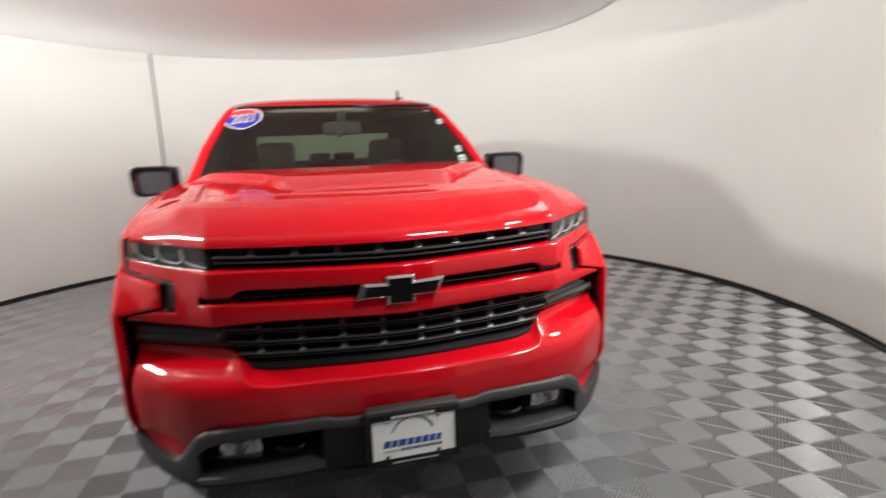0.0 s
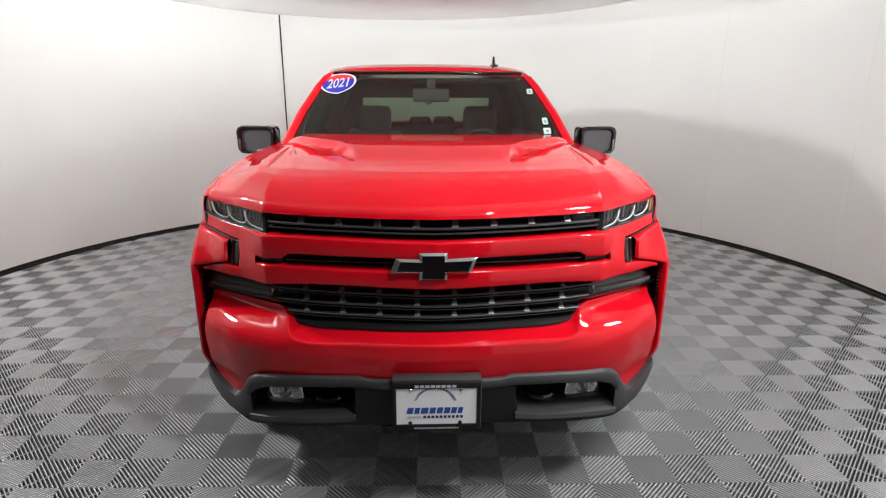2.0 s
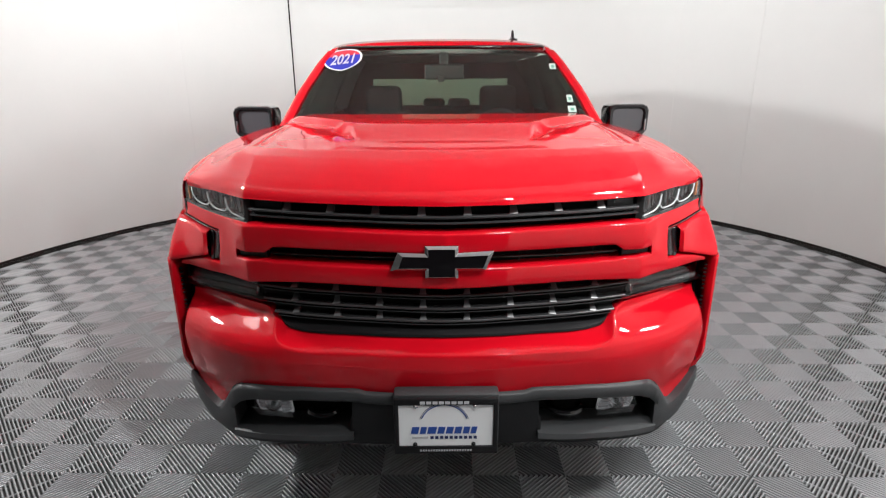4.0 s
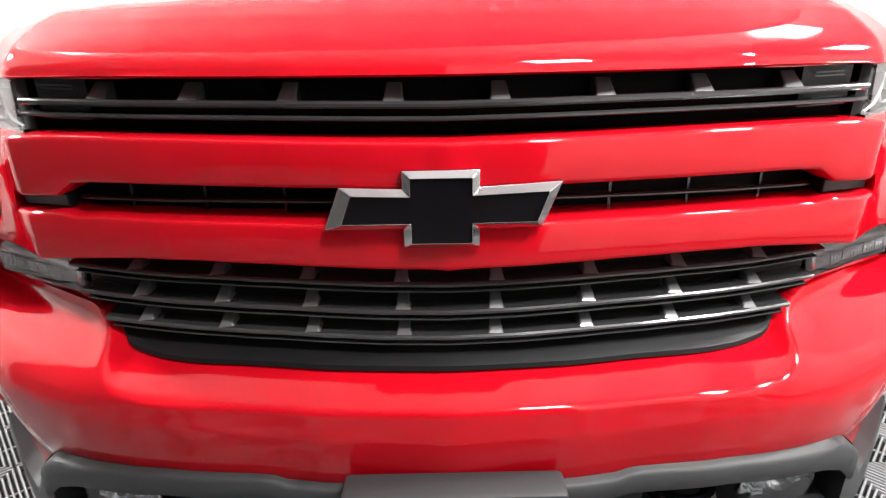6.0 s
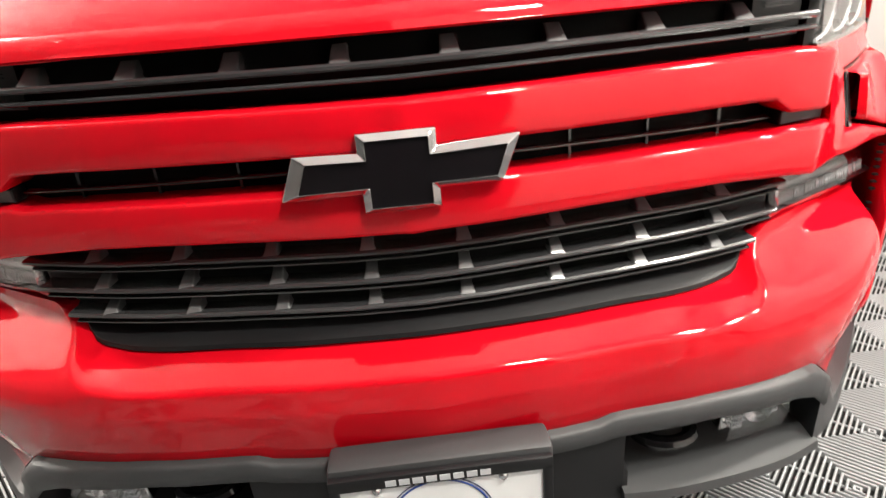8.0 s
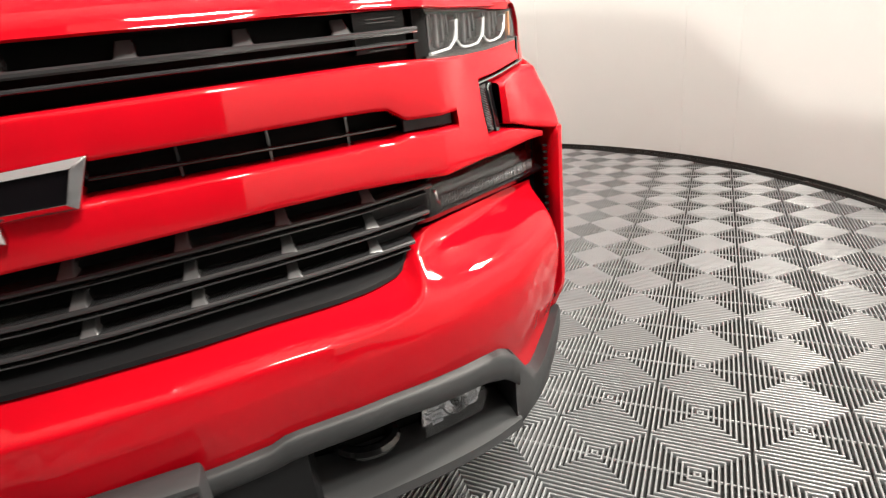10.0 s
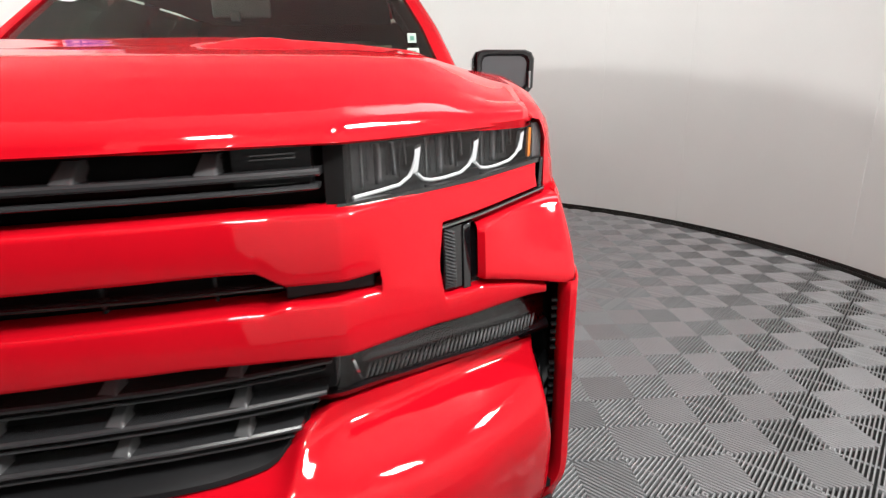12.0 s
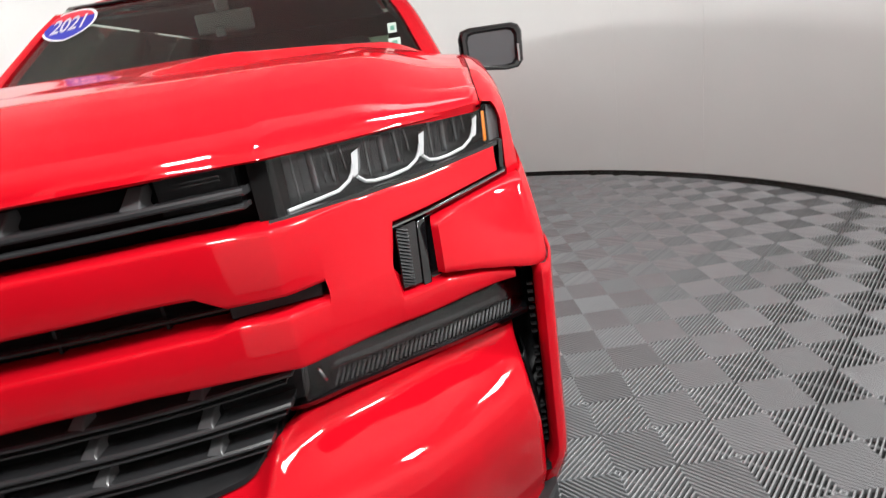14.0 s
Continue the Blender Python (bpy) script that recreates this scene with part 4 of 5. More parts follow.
def build_roof():
    rings = []
    for y in (2.128, 2.135, 2.15, 2.2, 2.3, 2.5, 2.8, 3.2, 3.6, 3.85, 3.95):
        rise = float(np.interp(y, (2.128, 2.15, 2.3, 2.6, 3.0, 3.6, 3.95), (0.0, 0.018, 0.042, 0.062, 0.066, 0.055, 0.02)))
        ring = []
        for x in spread(-0.695, 0.695, 29):
            e = (abs(x) / 0.695)
            ring.append((x, y + 0.09 * x * x, 1.838 + rise - 0.02 * e ** 6 - 0.012 * e ** 2))
        rings.append(ring)
    return part("roof", loft(rings), RED, truck, "red roof", thick=0.03, angle=50)


build_roof()
part("headliner", block((-0.64, 2.25, 1.785), (0.64, 3.9, 1.80)), HEADLINER, truck, bevel=0.01)


def build_side(side):
    """Doors, side windows and the cab's rear corner."""
    rings = [[(side * x, y, z) for x, z in ((1.0, 0.45), (1.025, 0.6), (1.01, 0.9), (1.015, 1.15), (1.0, 1.32), (0.955, 1.40))] for y in (1.903, 2.9, 3.95)]
    body = part("door_panel", loft(rings), RED, truck, "red cab side with doors", thick=0.03)
    for y0, y1 in ((1.69, 2.92), (3.0, 3.72)):
        lean = 0.55 if y0 < 2.5 else 0.0
        part("side_window", loft([[(side * (cab_half(z) + 0.0), y, z) for y in (y0 + lean * (z - 1.40) / 0.42, y1)] for z in spread(1.40, 1.80, 6)]), SIDE_GLASS if y0 < 2.5 else PRIVACY, body, thick=0.004)
    for y0, y1 in ((2.92, 3.0), (3.72, 3.95)):
        part("door_post", loft([[(side * (cab_half(z) + 0.003 - d), y, z) for y, d in ((y0, 0), (y1, 0), (y1, 0.06), (y0, 0.06))] for z in spread(1.39, 1.82, 6)], closed=True, caps=True), GLOSS, body)
    part("roof_rail", loft([[(side * (cab_half(z) - 0.01 + dx), y, z + dz) for dx, dz in ((0, 0), (0.008, 0.02), (-0.02, 0.035), (-0.06, 0.02))] for y, z in ((2.28, 1.80), (2.6, 1.81), (3.3, 1.81), (3.95, 1.79))], closed=True, caps=True), RED, body)
    part("door_trim", loft([[(side * 0.90, y, z) for z in (0.7, 1.42)] for y in (1.95, 3.9)]), INSIDE, body, thick=0.03)
    return body


both(build_side)
part("firewall", block((-0.92, 1.86, 0.5), (0.92, 1.92, 1.34)), VOID, truck)
part("cab_floor", block((-0.95, 1.9, 0.48), (0.95, 3.95, 0.55)), INSIDE, truck)
rear = part("cab_back", joined(block((-0.95, 3.92, 0.5), (0.95, 3.97, 1.40)), *[loft([[(side * x, y, z) for x, y in ((0.64, 3.92), (cab_half(z) - 0.002, 3.92), (cab_half(z) - 0.002, 3.97), (0.64, 3.97))] for z in spread(1.40, 1.80, 6)], closed=True, caps=True) for side in (1, -1)], block((-0.64, 3.92, 1.66), (0.64, 3.97, 1.80))), INSIDE, truck, "dark inner back of the cab round the rear window")
part("rear_window", loft([[(x, 3.945, z) for x in (-0.64, 0.64)] for z in (1.40, 1.66)]), REAR_GLASS, rear, thick=0.004).visible_shadow = False
bed = part("cargo_bed", joined(block((-1.0, 4.0, 0.55), (-0.90, 5.82, 1.36)), block((0.90, 4.0, 0.55), (1.0, 5.82, 1.36)), block((-0.90, 5.76, 0.55), (0.90, 5.82, 1.36)), block((-0.9, 4.0, 0.70), (0.9, 5.76, 0.75)), block((-0.9, 4.0, 0.75), (0.9, 4.05, 1.20))), RED, truck, "red cargo bed behind the cab", bevel=0.015)
part("chassis", joined(block((-0.6, 0.6, 0.38), (-0.45, 5.6, 0.52)), block((0.45, 0.6, 0.38), (0.6, 5.6, 0.52)), block((-0.8, 0.93, 0.36), (0.8, 1.03, 0.46)), block((-0.8, 4.67, 0.36), (0.8, 4.77, 0.46))), VOID, truck)

# cowl, wipers, dash, seats
cowl = part("cowl", loft([[(x, HOOD_BACK(x) - 0.03, hood_z(x, HOOD_BACK(x)) - 0.035), (x, HOOD_BACK(x) + 0.10, 1.405)] for x in spread(-0.9, 0.9, 25)]), BLACK, truck, "black cowl panel under the windshield", thick=0.01)
for x0, x1 in ((-0.72, -0.06), (0.0, 0.62)):
    part("wiper", tube([(x, glass_y(x, 1.452) - 0.03, 1.446 + 0.012 * (x - x0) / (x1 - x0)) for x in spread(x0, x1, 12)], 0.008, 6), RUBBER, cowl, "black wiper blade")
dash = part("dashboard", loft([[(x, y, z) for y, z in ((1.78, 1.38), (1.95, 1.425), (2.15, 1.425), (2.25, 1.38), (2.28, 1.2), (2.2, 0.8))] for x in spread(-0.86, 0.86, 9)]), INSIDE, truck, "dark dashboard", thick=0.02)
part("instrument_hood", loft([[(x, y, 1.40 + 0.055 * math.cos((x - 0.40) / 0.22 * math.pi / 2) * f) for y, f in ((2.05, 0.6), (2.12, 1.0), (2.25, 1.0))] for x in spread(0.18, 0.62, 11)]), INSIDE, dash, thick=0.01)
ring = [Vector((0.40 + 0.19 * math.cos(a), 2.42 - 0.19 * math.sin(a) * 0.42, 1.30 + 0.19 * math.sin(a) * 0.90)) for a in spread(0, 2 * math.pi, 33)]
wheel_st = part("steering_wheel", tube(ring, 0.016, 8), INSIDE, truck, "dark steering wheel")
part("wheel_hub", block((0.30, 2.38, 1.25), (0.50, 2.44, 1.35)), INSIDE, wheel_st, bevel=0.02)


def rounded(a, b, r, n=3):
    """A soft box."""
    bm = block(a, b)
    bmesh.ops.bevel(bm, geom=list(bm.edges), offset=r, segments=n, affect="EDGES", profile=0.5)
    return bm


def build_seat(x, y, wide, top, name):
    holder = tagged(new(name), "dark cloth seat with headrest")
    holder.parent = truck
    part("seat_cushion", rounded((x - wide / 2, y - 0.5, 0.82), (x + wide / 2, y + 0.1, 1.0), 0.05), SEAT, holder)
    back = rounded((x - wide / 2, y - 0.02, 0.9), (x + wide / 2, y + 0.14, top - 0.16), 0.06)
    for v in back.verts:
        f = (v.co.z - 0.9) / (top - 1.06)
        v.co.y += 0.18 * f
        v.co.x = x + (v.co.x - x) * (1 - 0.18 * max(f, 0))
    part("seat_back", back, SEAT, holder)
    part("headrest", rounded((x - 0.14, y + 0.17, top - 0.20), (x + 0.14, y + 0.28, top), 0.045), SEAT, holder)
    return holder


build_seat(-0.44, 2.62, 0.54, 1.615, "front_seat")
build_seat(0.44, 2.62, 0.54, 1.615, "front_seat")
bench = tagged(new("rear_bench"), "dark cloth rear bench")
bench.parent = truck
part("bench_back", rounded((-0.75, 3.62, 0.9), (0.75, 3.80, 1.45), 0.06), SEAT, bench)
for x in (-0.5, -0.06, 0.17, 0.5):
    part("headrest", rounded((x - 0.10, 3.66, 1.40), (x + 0.10, 3.76, 1.505), 0.03), SEAT, bench)
mirror_in = part("inside_mirror", rounded((-0.105, 2.10, 1.655), (0.145, 2.13, 1.735), 0.012), INSIDE, truck, "dark inside mirror on the windshield")
part("mirror_mount", rounded((-0.01, 2.11, 1.73), (0.05, 2.14, 1.80), 0.012), INSIDE, mirror_in)
part("mirror_sensor", rounded((-0.02, 2.07, 1.64), (0.02, 2.10, 1.68), 0.008), INSIDE, mirror_in)


# outside mirrors
def build_mirror(side):
    holder = tagged(new("side_mirror"), "gloss black door mirror")
    holder.parent = truck
    holder.location = (0, 0, -0.012)
    outer = [(1.008, 1.395), (1.03, 1.378), (1.20, 1.356), (1.25, 1.360), (1.274, 1.385), (1.278, 1.508), (1.264, 1.533), (1.235, 1.544), (1.05, 1.544), (1.018, 1.535), (1.006, 1.508)]
    rings = []
    for dy, k in ((0.16, 0.96), (0.05, 1.0), (0.012, 0.985), (-0.004, 0.95), (-0.010, 0.90), (-0.008, 0.80), (0.006, 0.74), (0.012, 0.71)):
        cx, cz = 1.14, 1.445
        rings.append([(side * (cx + (x - cx) * k), 1.86 + dy + 0.20 * (cx + (x - cx) * k - 1.0), cz + (z - cz) * k) for x, z in outer])
    part("mirror_shell", loft(rings, closed=True), GLOSS, holder, "gloss black shell", angle=40)
    part("mirror_recess", loft([[(side * (1.14 + (x - 1.14) * k), 1.869 + 0.20 * (0.14 + (x - 1.14) * k), 1.445 + (z - 1.445) * k) for x, z in outer] for k in (0.735, 0.0)], closed=True), MIRROR_GREY, holder, "satin grey recessed panel", angle=20)
    part("mirror_glass", loft([[(side * (1.14 + (x - 1.14) * k), 2.022 + 0.20 * (0.14 + (x - 1.14) * k), 1.445 + (z - 1.445) * k) for x, z in outer] for k in (0.9, 0.0)], closed=True), CHROME, holder)
    part("mirror_arm", loft([[(side * x, y, z) for y, z in ((1.90, 1.37), (1.90, 1.41), (2.0, 1.41), (2.0, 1.37))] for x in (0.93, 1.06)], closed=True, caps=True), BLACK, holder, bevel=0.01)
    part("mirror_lamp", block((min(side * 1.245, side * 1.255), 1.895, 1.385), (max(side * 1.245, side * 1.255), 1.925, 1.455)), SATIN, holder, bevel=0.002)
    part("sail_panel", loft([[(side * 0.955, 1.86, 1.40), (side * 0.93, 2.15, 1.40)], [(side * 0.90, 1.93, 1.47), (side * 0.89, 2.13, 1.50)]]), BLACK, holder, thick=0.012)
    return holder


both(build_mirror)
fin = part("roof_antenna", loft([[(0.505 + 0.032 * w * math.cos(a), 2.54 + (0.09 * w - 0.02 * (1 - w)) * math.sin(a) + 0.05 * (1 - w), z) for a in spread(0, 2 * math.pi, 13)[:-1]] for w, z in ((1.0, 1.872), (0.95, 1.892), (0.6, 1.899), (0.36, 1.911), (0.26, 1.938), (0.14, 1.948))], closed=True, caps=True), GLOSS, truck, "black fin antenna on the roof")

# number plate (its lettering is shown as bars)
holder_bm = rounded((-0.160, -0.082, 0.565), (0.163, -0.028, 0.772), 0.008, 2)
plate_holder = part("plate_holder", holder_bm, TRIM, truck, "dark grey plastic number plate holder")
plate = part("number_plate", rounded((-0.150, -0.088, 0.584), (0.150, -0.083, 0.748), 0.002, 1), PLATE, truck, "white dealer plate with blue bars and arc")
frame_bm = joined(rounded((-0.158, -0.094, 0.570), (0.159, -0.082, 0.596), 0.003, 2), rounded((-0.158, -0.094, 0.742), (0.159, -0.082, 0.764), 0.003, 2), rounded((-0.158, -0.094, 0.590), (-0.144, -0.082, 0.750), 0.003, 2), rounded((0.145, -0.094, 0.590), (0.159, -0.082, 0.750), 0.003, 2))
plate_frame = part("plate_frame", frame_bm, BLACK, truck, "black plate frame")


def bar(x0, x1, z0, z1, mat, y=-0.0892, slant=0.0, parent=None, name="printed_bar"):
    return part(name, prism([(x0, z0), (x1, z0), (x1 + slant, z1), (x0 + slant, z1)], y, y + 0.001), mat, parent or plate)


for x0, x1 in ((-0.108, -0.086), (-0.081, -0.063), (-0.058, -0.032), (-0.027, -0.006), (-0.001, 0.020), (0.025, 0.046), (0.051, 0.070), (0.075, 0.092)):
    bar(x0, x1, 0.640, 0.664, INK, slant=0.005)
bar(-0.105, -0.055, 0.622, 0.630, INK_GREY)
for k in range(10):
    bar(-0.048 + 0.0148 * k, -0.038 + 0.0148 * k, 0.621, 0.631, INK_DARK)
arc = [[(r * math.cos(a) - 0.005, -0.0892, 0.668 + r * math.sin(a)) for r in (0.072, 0.075)] for a in spread(0.35, math.pi - 0.35, 24)]
part("printed_arc", loft(arc), INK, plate, thick=0.0006)
arc = [[(r * math.cos(a) - 0.005, -0.0892, 0.668 + r * math.sin(a)) for r in (0.0775, 0.079)] for a in spread(0.33, math.pi - 0.33, 24)]
part("printed_arc", loft(arc), INK_DARK, plate, thick=0.0006)
for k in range(8):
    bar(-0.078 + 0.019 * k, -0.063 + 0.019 * k, 0.747, 0.757, INK_GREY, y=-0.0948, parent=plate_frame)
for k in range(20):
    bar(-0.080 + 0.0081 * k, -0.075 + 0.0081 * k, 0.580, 0.586, INK_GREY, y=-0.0948, parent=plate_frame)
for x, z in ((-0.092, 0.737), (0.088, 0.737), (-0.095, 0.602), (0.085, 0.602)):
    part("plate_screw", moved(spun([(0.0, -0.006), (0.004, -0.0055), (0.007, -0.002), (0.007, 0.002)], 14, "y"), Matrix.Translation((x, -0.089, z))), CHROME if z > 0.7 else BLACK, plate, "plate screw")

# stickers on the windshield
decal = tagged(new("year_decal"), "red, white and blue year decal on the windshield")
decal.parent = truck


def on_glass(u, v, lift=0.006):
    x, z = -0.605 + u, 1.768 + v
    return (x, glass_y(x, z) - lift, z)


def shield(grow):
    pts = []
    for a in spread(0, 2 * math.pi, 41)[:-1]:
        r = 1 / (abs(math.cos(a)) ** 2.2 + abs(math.sin(a)) ** 2.2) ** (1 / 2.2)
        u, v = 0.118 * r * math.cos(a) * grow, 0.050 * r * math.sin(a) * grow
        v += 0.10 * u - 0.015 * (1 - abs(u) / 0.118) * (v < 0)
        pts.append((u, v))
    return pts


def glass_sheet(pts, lift):
    bm = bmesh.new()
    bm.faces.new([bm.verts.new(on_glass(u, v, lift)) for u, v in pts])
    return bm


part("decal_rim", glass_sheet(shield(1.0), 0.006), DECAL_WHITE, decal, angle=80)
part("decal_field", glass_sheet(shield(0.90), 0.007), DECAL_BLUE, decal, angle=80)
part("decal_band", glass_sheet([(u, v) for u, v in shield(0.90) if v > 0.012 + 0.10 * u], 0.008), DECAL_RED, decal, angle=80)
text = bpy.data.curves.new("year", "FONT")
text.body, text.size, text.align_x, text.align_y, text.shear = "2021", 0.072, "CENTER", "CENTER", 0.2
text.offset, text.extrude = 0.0016, 0.0004
year_ob = bpy.data.objects.new("year_digits", text)
scene.collection.objects.link(year_ob)
bpy.context.view_layer.update()
digits = bpy.data.meshes.new_from_object(year_ob)
bpy.data.objects.remove(year_ob)
for v in digits.vertices:
    u, w = v.co.x * 1.06, v.co.y
    v.co = Vector(on_glass(u, w - 0.006 + 0.10 * u, 0.0095))
digits.materials.clear()
digits.materials.append(DECAL_WHITE)
year = new("year_digits", digits)
year.parent = decal
for x, z, w, h in ((0.733, 1.540, 0.034, 0.035), (0.730, 1.492, 0.046, 0.03), (0.662, 1.706, 0.038, 0.03)):
    lot = new("inspection_sticker", finish(loft([[(x + a, glass_y(x, zz) - 0.006, zz) for a in (0, w)] for zz in (z, z + h)]), "inspection_sticker", STICKER))
    tagged(lot, "small pale paper sticker on the windshield").parent = truck
    part("sticker_print", loft([[(x + a, glass_y(x, zz) - 0.0075, zz) for a in (0.3 * w, 0.75 * w)] for zz in (z + 0.25 * h, z + 0.7 * h)]), DECAL_GREEN, lot)


# the nose is a little flatter than its depth curves, the cab a little taller,
# and the truck stands on its wheels with a slight rake
for ob in truck.children_recursive:
    if ob.type == "MESH":
        for v in ob.data.vertices:
            near_nose = 1 - smooth01((v.co.y - 0.45) / 0.6)
            v.co.y += near_nose * (0.010 - 0.032 * smooth01((abs(v.co.x) - 0.2) / 0.45))
            if ob is not hood and v.co.y > 1.5 and abs(v.co.x) < 0.97 and v.co.z > 1.45:
                v.co.z = 1.45 + (v.co.z - 1.45) * 1.12
truck.matrix_world = pose(-0.003, 0, -0.157, 0.88, 0, -0.65)


# ---- the booth ----
def arc_wall(name, r0, r1, z0, z1, mat, open_half=35.5, middle=202.5, n=128, label=""):
    """A round wall with a gap facing the truck's nose."""
    rings = []
    for a in spread(middle + open_half - 360, middle - open_half, n):
        s, c = math.sin(radians(a)), math.cos(radians(a))
        rings.append([(ROOM.x + r * s, ROOM.y + r * c, z) for r, z in ((r0, z0), (r0, z1), (r1, z1), (r1, z0))])
    ob = new(name, finish(loft(rings, closed=True, caps=True), name, mat, 40))
    return tagged(ob, label, kind="structure")


wall = arc_wall("wall_round", ROOM_R, ROOM_R + 0.12, -0.02, ROOM_H, FABRIC, label="curved white photo booth wall with faint seams")
arc_wall("wall_header", ROOM_R, ROOM_R + 0.12, 2.3, ROOM_H, FABRIC, open_half=174.15, middle=353.1, n=12, label="white wall panel over the side of the booth opening")
arc_wall("baseboard", ROOM_R - 0.05, ROOM_R - 0.002, -0.01, 0.022, SKIRT, label="black curved skirting ledge along the wall")
arc_wall("trim", ROOM_R - 0.012, ROOM_R - 0.002, 0.023, 0.038, SKIRT, label="black rubber cove strip along the wall foot")
rings = []
for a in spread(-130, 130, 100):
    s, c = math.sin(radians(a)), math.cos(radians(a))
    rings.append([(ROOM.x + r * s, ROOM.y + r * c, z) for r, z in ((ROOM_R - 0.0015, 1.453), (ROOM_R - 0.0015, 1.457), (ROOM_R + 0.02, 1.458), (ROOM_R + 0.02, 1.452))])
tagged(new("trim", finish(loft(rings, closed=True, caps=True), "trim", FABRIC)), "faint horizontal seam strip of the white wall", kind="structure")
a = math.atan2(-1.72, 3.49)
seam_at = ROOM + Vector(((ROOM_R - 0.004) * math.sin(a), (ROOM_R - 0.004) * math.cos(a), 0))
tagged(new("trim", finish(moved(block((-0.008, -0.006, 0.08), (0.008, 0.006, ROOM_H)), Matrix.Translation(seam_at) @ Matrix.Rotation(-a, 4, "Z")), "trim", SKIRT)), "dark vertical joint in the white wall", kind="structure")

for turn in (82.6, 89.9, 47.1, 60.0, -45.4):
    a = radians(turn)
    at = ROOM + Vector(((ROOM_R - 0.001) * math.sin(a), (ROOM_R - 0.001) * math.cos(a), 0))
    tagged(new("trim", finish(moved(block((-0.010, -0.002, 0.045), (0.010, 0.004, ROOM_H)), Matrix.Translation(at) @ Matrix.Rotation(-a, 4, "Z")), "trim", FABRIC)), "faint upright seam strip of the white wall", kind="structure")

disc = new("ceiling", finish(moved(loft([[(r * math.sin(a), r * math.cos(a), 0) for a in spread(0, 2 * math.pi, 97)[:-1]] for r in (0.01, 1.0, 2.0, DISC_R)], closed=True), Matrix.Translation(DISC)), "ceiling", STRETCHED, 30))
tagged(disc, "white stretched fabric ceiling disc hanging under the lights", kind="structure")
rim = loft([[(DISC_R * math.sin(a) + c * math.sin(a), DISC_R * math.cos(a) + c * math.cos(a), z) for c, z in ((0.0, -0.006), (0.02, 0.0), (0.02, 0.09), (0.0, 0.09))] for a in spread(0, 2 * math.pi, 97)], closed=True)
tagged(new("trim", finish(moved(rim, Matrix.Translation(DISC)), "trim", CEILING, 30)), "white rim of the round ceiling disc", kind="structure")
tagged(new("ceiling", finish(moved(spun([(0.0, 0), (8.0, 0), (8.0, 0.1), (0.0, 0.1)], 48, "z"), Matrix.Translation((0, ROOM.y - 0.5, ROOM_H + 0.01))), "ceiling", CEILING, 30)), "plain white ceiling above the booth", kind="structure")
# light strips over the gap round the disc
r0, wide = 2.43, 0.47
for a0, a1, strength in ((-122, -98, 8.0), (-86, -34, 7.2), (-26, 26, 5.0), (34, 86, 4.9), (102, 118, 6.6)):
    strip = [[(ROOM.x + r * math.sin(radians(a)), ROOM.y + r * math.cos(radians(a)), z) for r, z in ((r0, 3.10), (r0 + wide, 3.10), (r0 + wide, 3.16), (r0, 3.16))] for a in spread(a0, a1, 16)]
    tagged(new("light_strip", finish(loft(strip, closed=True, caps=True), "light_strip", led("led_light", strength), 30)), "long white curved light strip under the booth ceiling", "light strip", "light strips round the booth")
# the hall that the gap opens to
hall = joined(block((-3.75, -4.8, -0.02), (-3.65, 0.45, ROOM_H)), block((3.1, -4.8, -0.02), (3.2, -0.1, ROOM_H)), block((-3.65, -4.9, -0.02), (3.1, -4.8, ROOM_H)))
tagged(new("wall_hall", finish(hall, "wall_hall", HALL)), "plain grey hall walls behind the booth opening", kind="structure")
floor = tagged(new("floor", finish(block((-5.0, -4.8, -0.06), (5.0, 7.0, -0.0175)), "floor", SUBFLOOR)), "dark floor under grey ribbed plastic tiles", kind="structure")

# ---- ribbed floor tiles ----
SIDE, RIBS = 0.18634, 18
GRID = Matrix.Translation((1.4164, 0.2741, 0)) @ Matrix.Rotation(radians(-1.9), 4, "Z")


SECTION = ((-0.235, -0.017), (-0.235, -0.01), (-0.225, -0.005), (-0.2, -0.0024), (-0.16, -0.001), (-0.1, -0.0003), (0.0, 0.0), (0.1, -0.0003), (0.16, -0.001), (0.2, -0.0024), (0.225, -0.005), (0.235, -0.01), (0.235, -0.017))


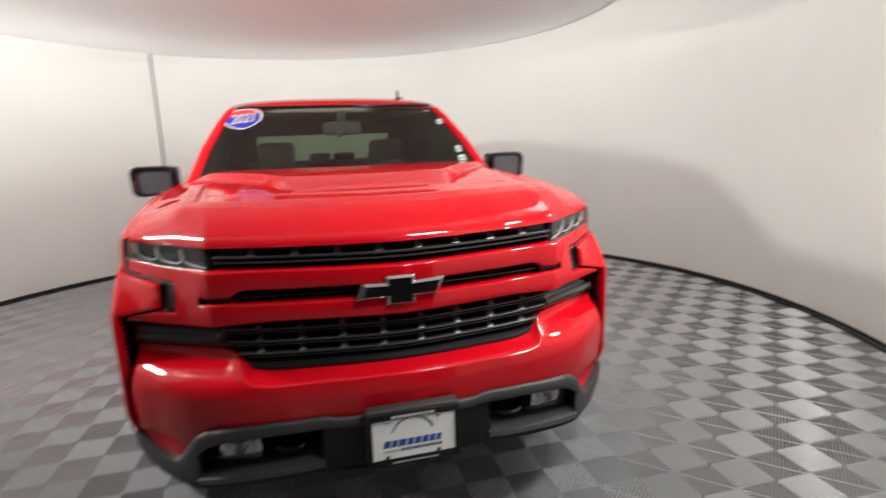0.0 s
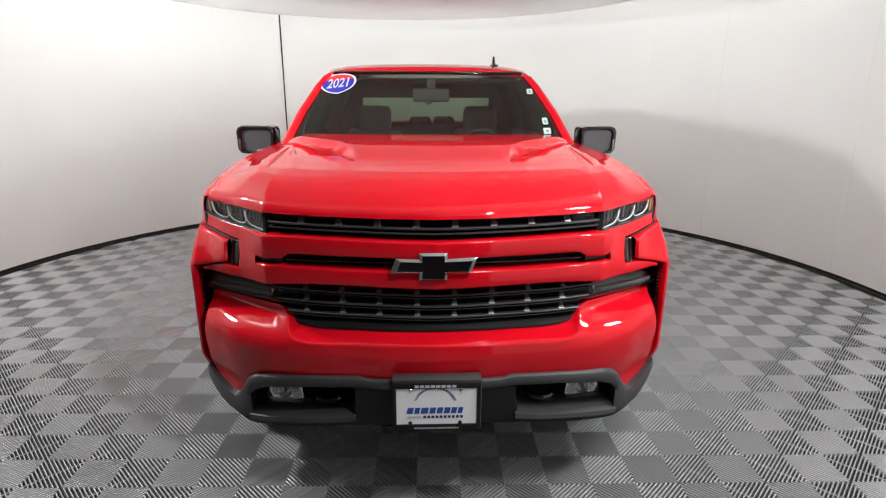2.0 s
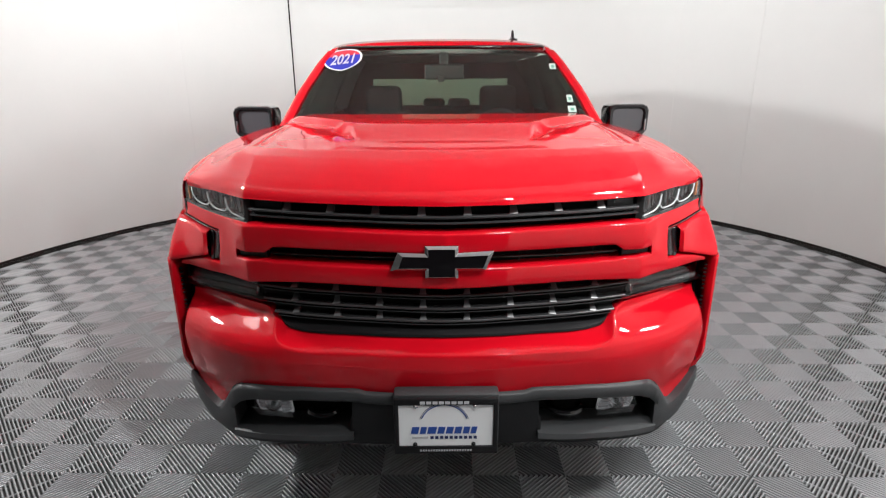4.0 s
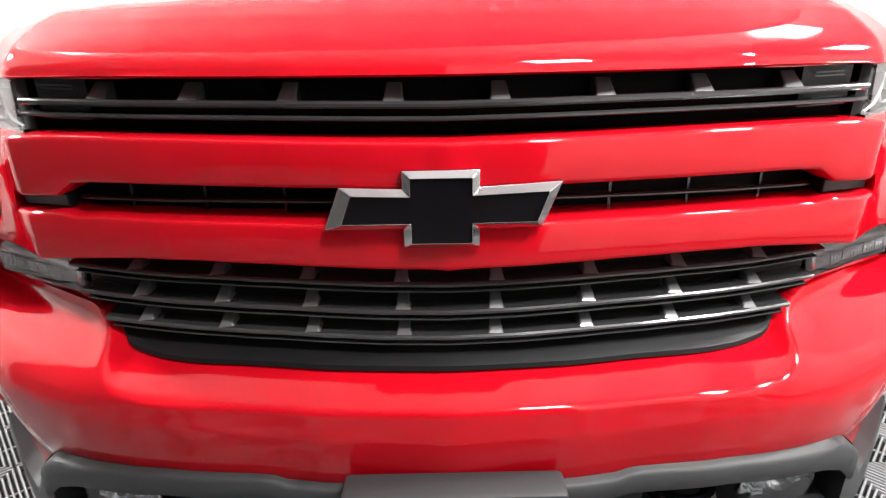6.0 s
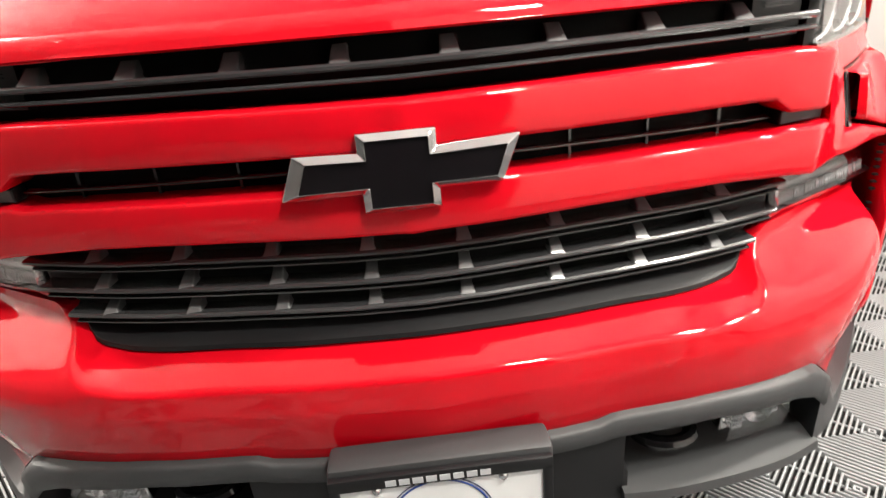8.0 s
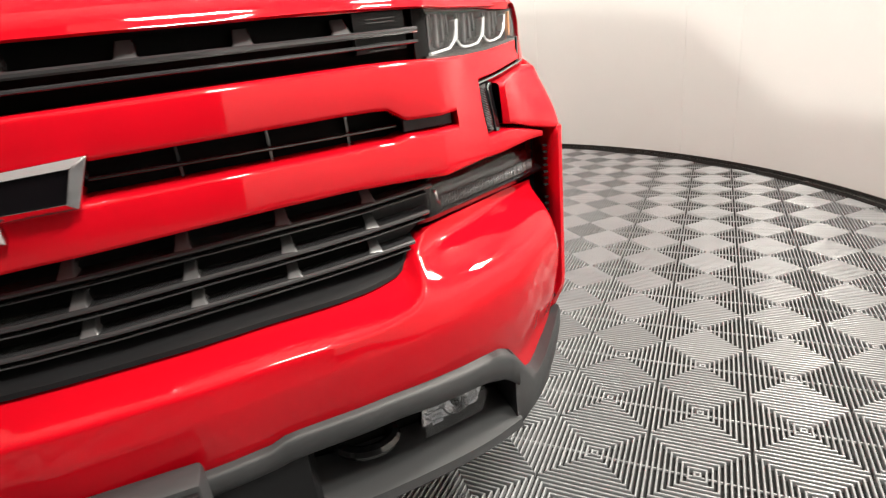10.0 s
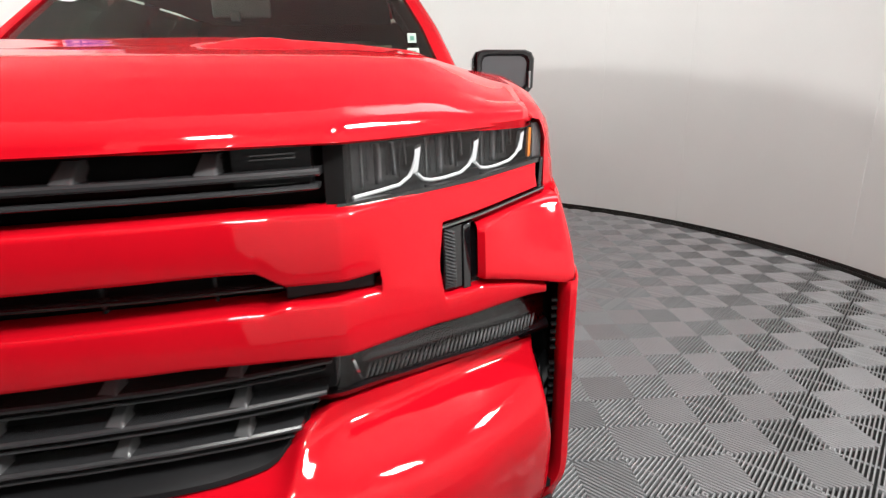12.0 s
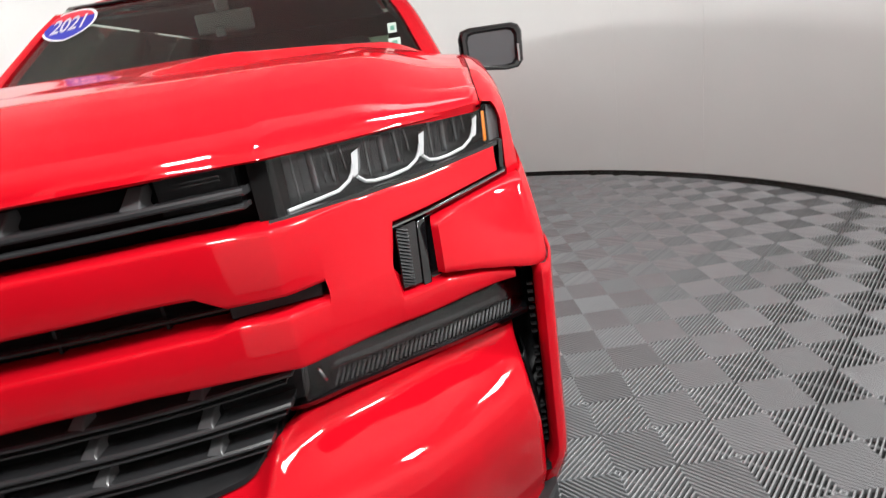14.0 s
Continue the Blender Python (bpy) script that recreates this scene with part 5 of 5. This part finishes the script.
def rib_mesh(verts, faces, ox, oy, kind):
    """Slanted ribs cut to one square; kind 0 runs one diagonal, 1 the other."""
    pitch = 2 * SIDE / RIBS

    def ends(v):
        return (max(0, v - SIDE), min(v, SIDE)), (min(v, SIDE), max(0, v - SIDE))
    for k in range(RIBS):
        c, base = (k + 0.5) * pitch, len(verts)
        for off, z in SECTION:
            for x, y in ends(c + off * pitch):
                verts.append((ox + (SIDE - x if kind else x), oy + y, z))
        for i in range(len(SECTION) - 1):
            j = base + 2 * i
            faces.append((j, j + 1, j + 3, j + 2) if kind else (j, j + 2, j + 3, j + 1))
    base = len(verts)                      # the web that links the ribs
    for a, b in ((0.0, 0.003), (0.003, 0.0), (SIDE, SIDE - 0.003), (SIDE - 0.003, SIDE)):
        for z in (-0.009, -0.015):
            verts.append((ox + (SIDE - a if kind else a), oy + b, z))
    for q in ((0, 2, 4, 6), (0, 6, 7, 1), (2, 3, 5, 4)):
        faces.append(tuple(base + k for k in (q[::-1] if kind else q)))


tile_meshes = []
for kind in (0, 1):
    vs, fs = [], []
    rib_mesh(vs, fs, 0, 0, kind)
    me = bpy.data.meshes.new("floor_tile")
    me.from_pydata(vs, [], fs)
    for p in me.polygons:
        p.use_smooth = True
    me.materials.append(TILE)
    tile_meshes.append(me)
far_v, far_f = [], []
near = 0
for i in range(-34, 18):
    for k in range(-28, 34):
        mid = GRID @ Vector(((i + 0.5) * SIDE, (k + 0.5) * SIDE, 0))
        if (mid - ROOM).length > ROOM_R + 0.02 and not (mid.y < 0.35 and -3.6 < mid.x < 3.0):
            continue
        if mid.y < -4.7:
            continue
        kind = (i + k) % 2
        if near < 300 and 0.75 < abs(mid.x) < 2.75 and -0.45 < mid.y < 2.3 and (mid.x > 0 or mid.y < 1.3):
            tile = new("floor_tile", tile_meshes[kind])
            tile.parent = floor
            tile.matrix_world = GRID @ Matrix.Translation((i * SIDE, k * SIDE, 0))
            near += 1
        else:
            rib_mesh(far_v, far_f, i * SIDE, k * SIDE, kind)
me = bpy.data.meshes.new("floor_tiles_far")
me.from_pydata(far_v, [], far_f)
for p in me.polygons:
    p.use_smooth = True
me.materials.append(TILE_FAR)
far_tiles = tagged(new("floor_tiles_far", me), "grey ribbed plastic floor tiles laid in alternating directions", kind="stuff")
far_tiles.parent = floor
far_tiles.matrix_world = GRID
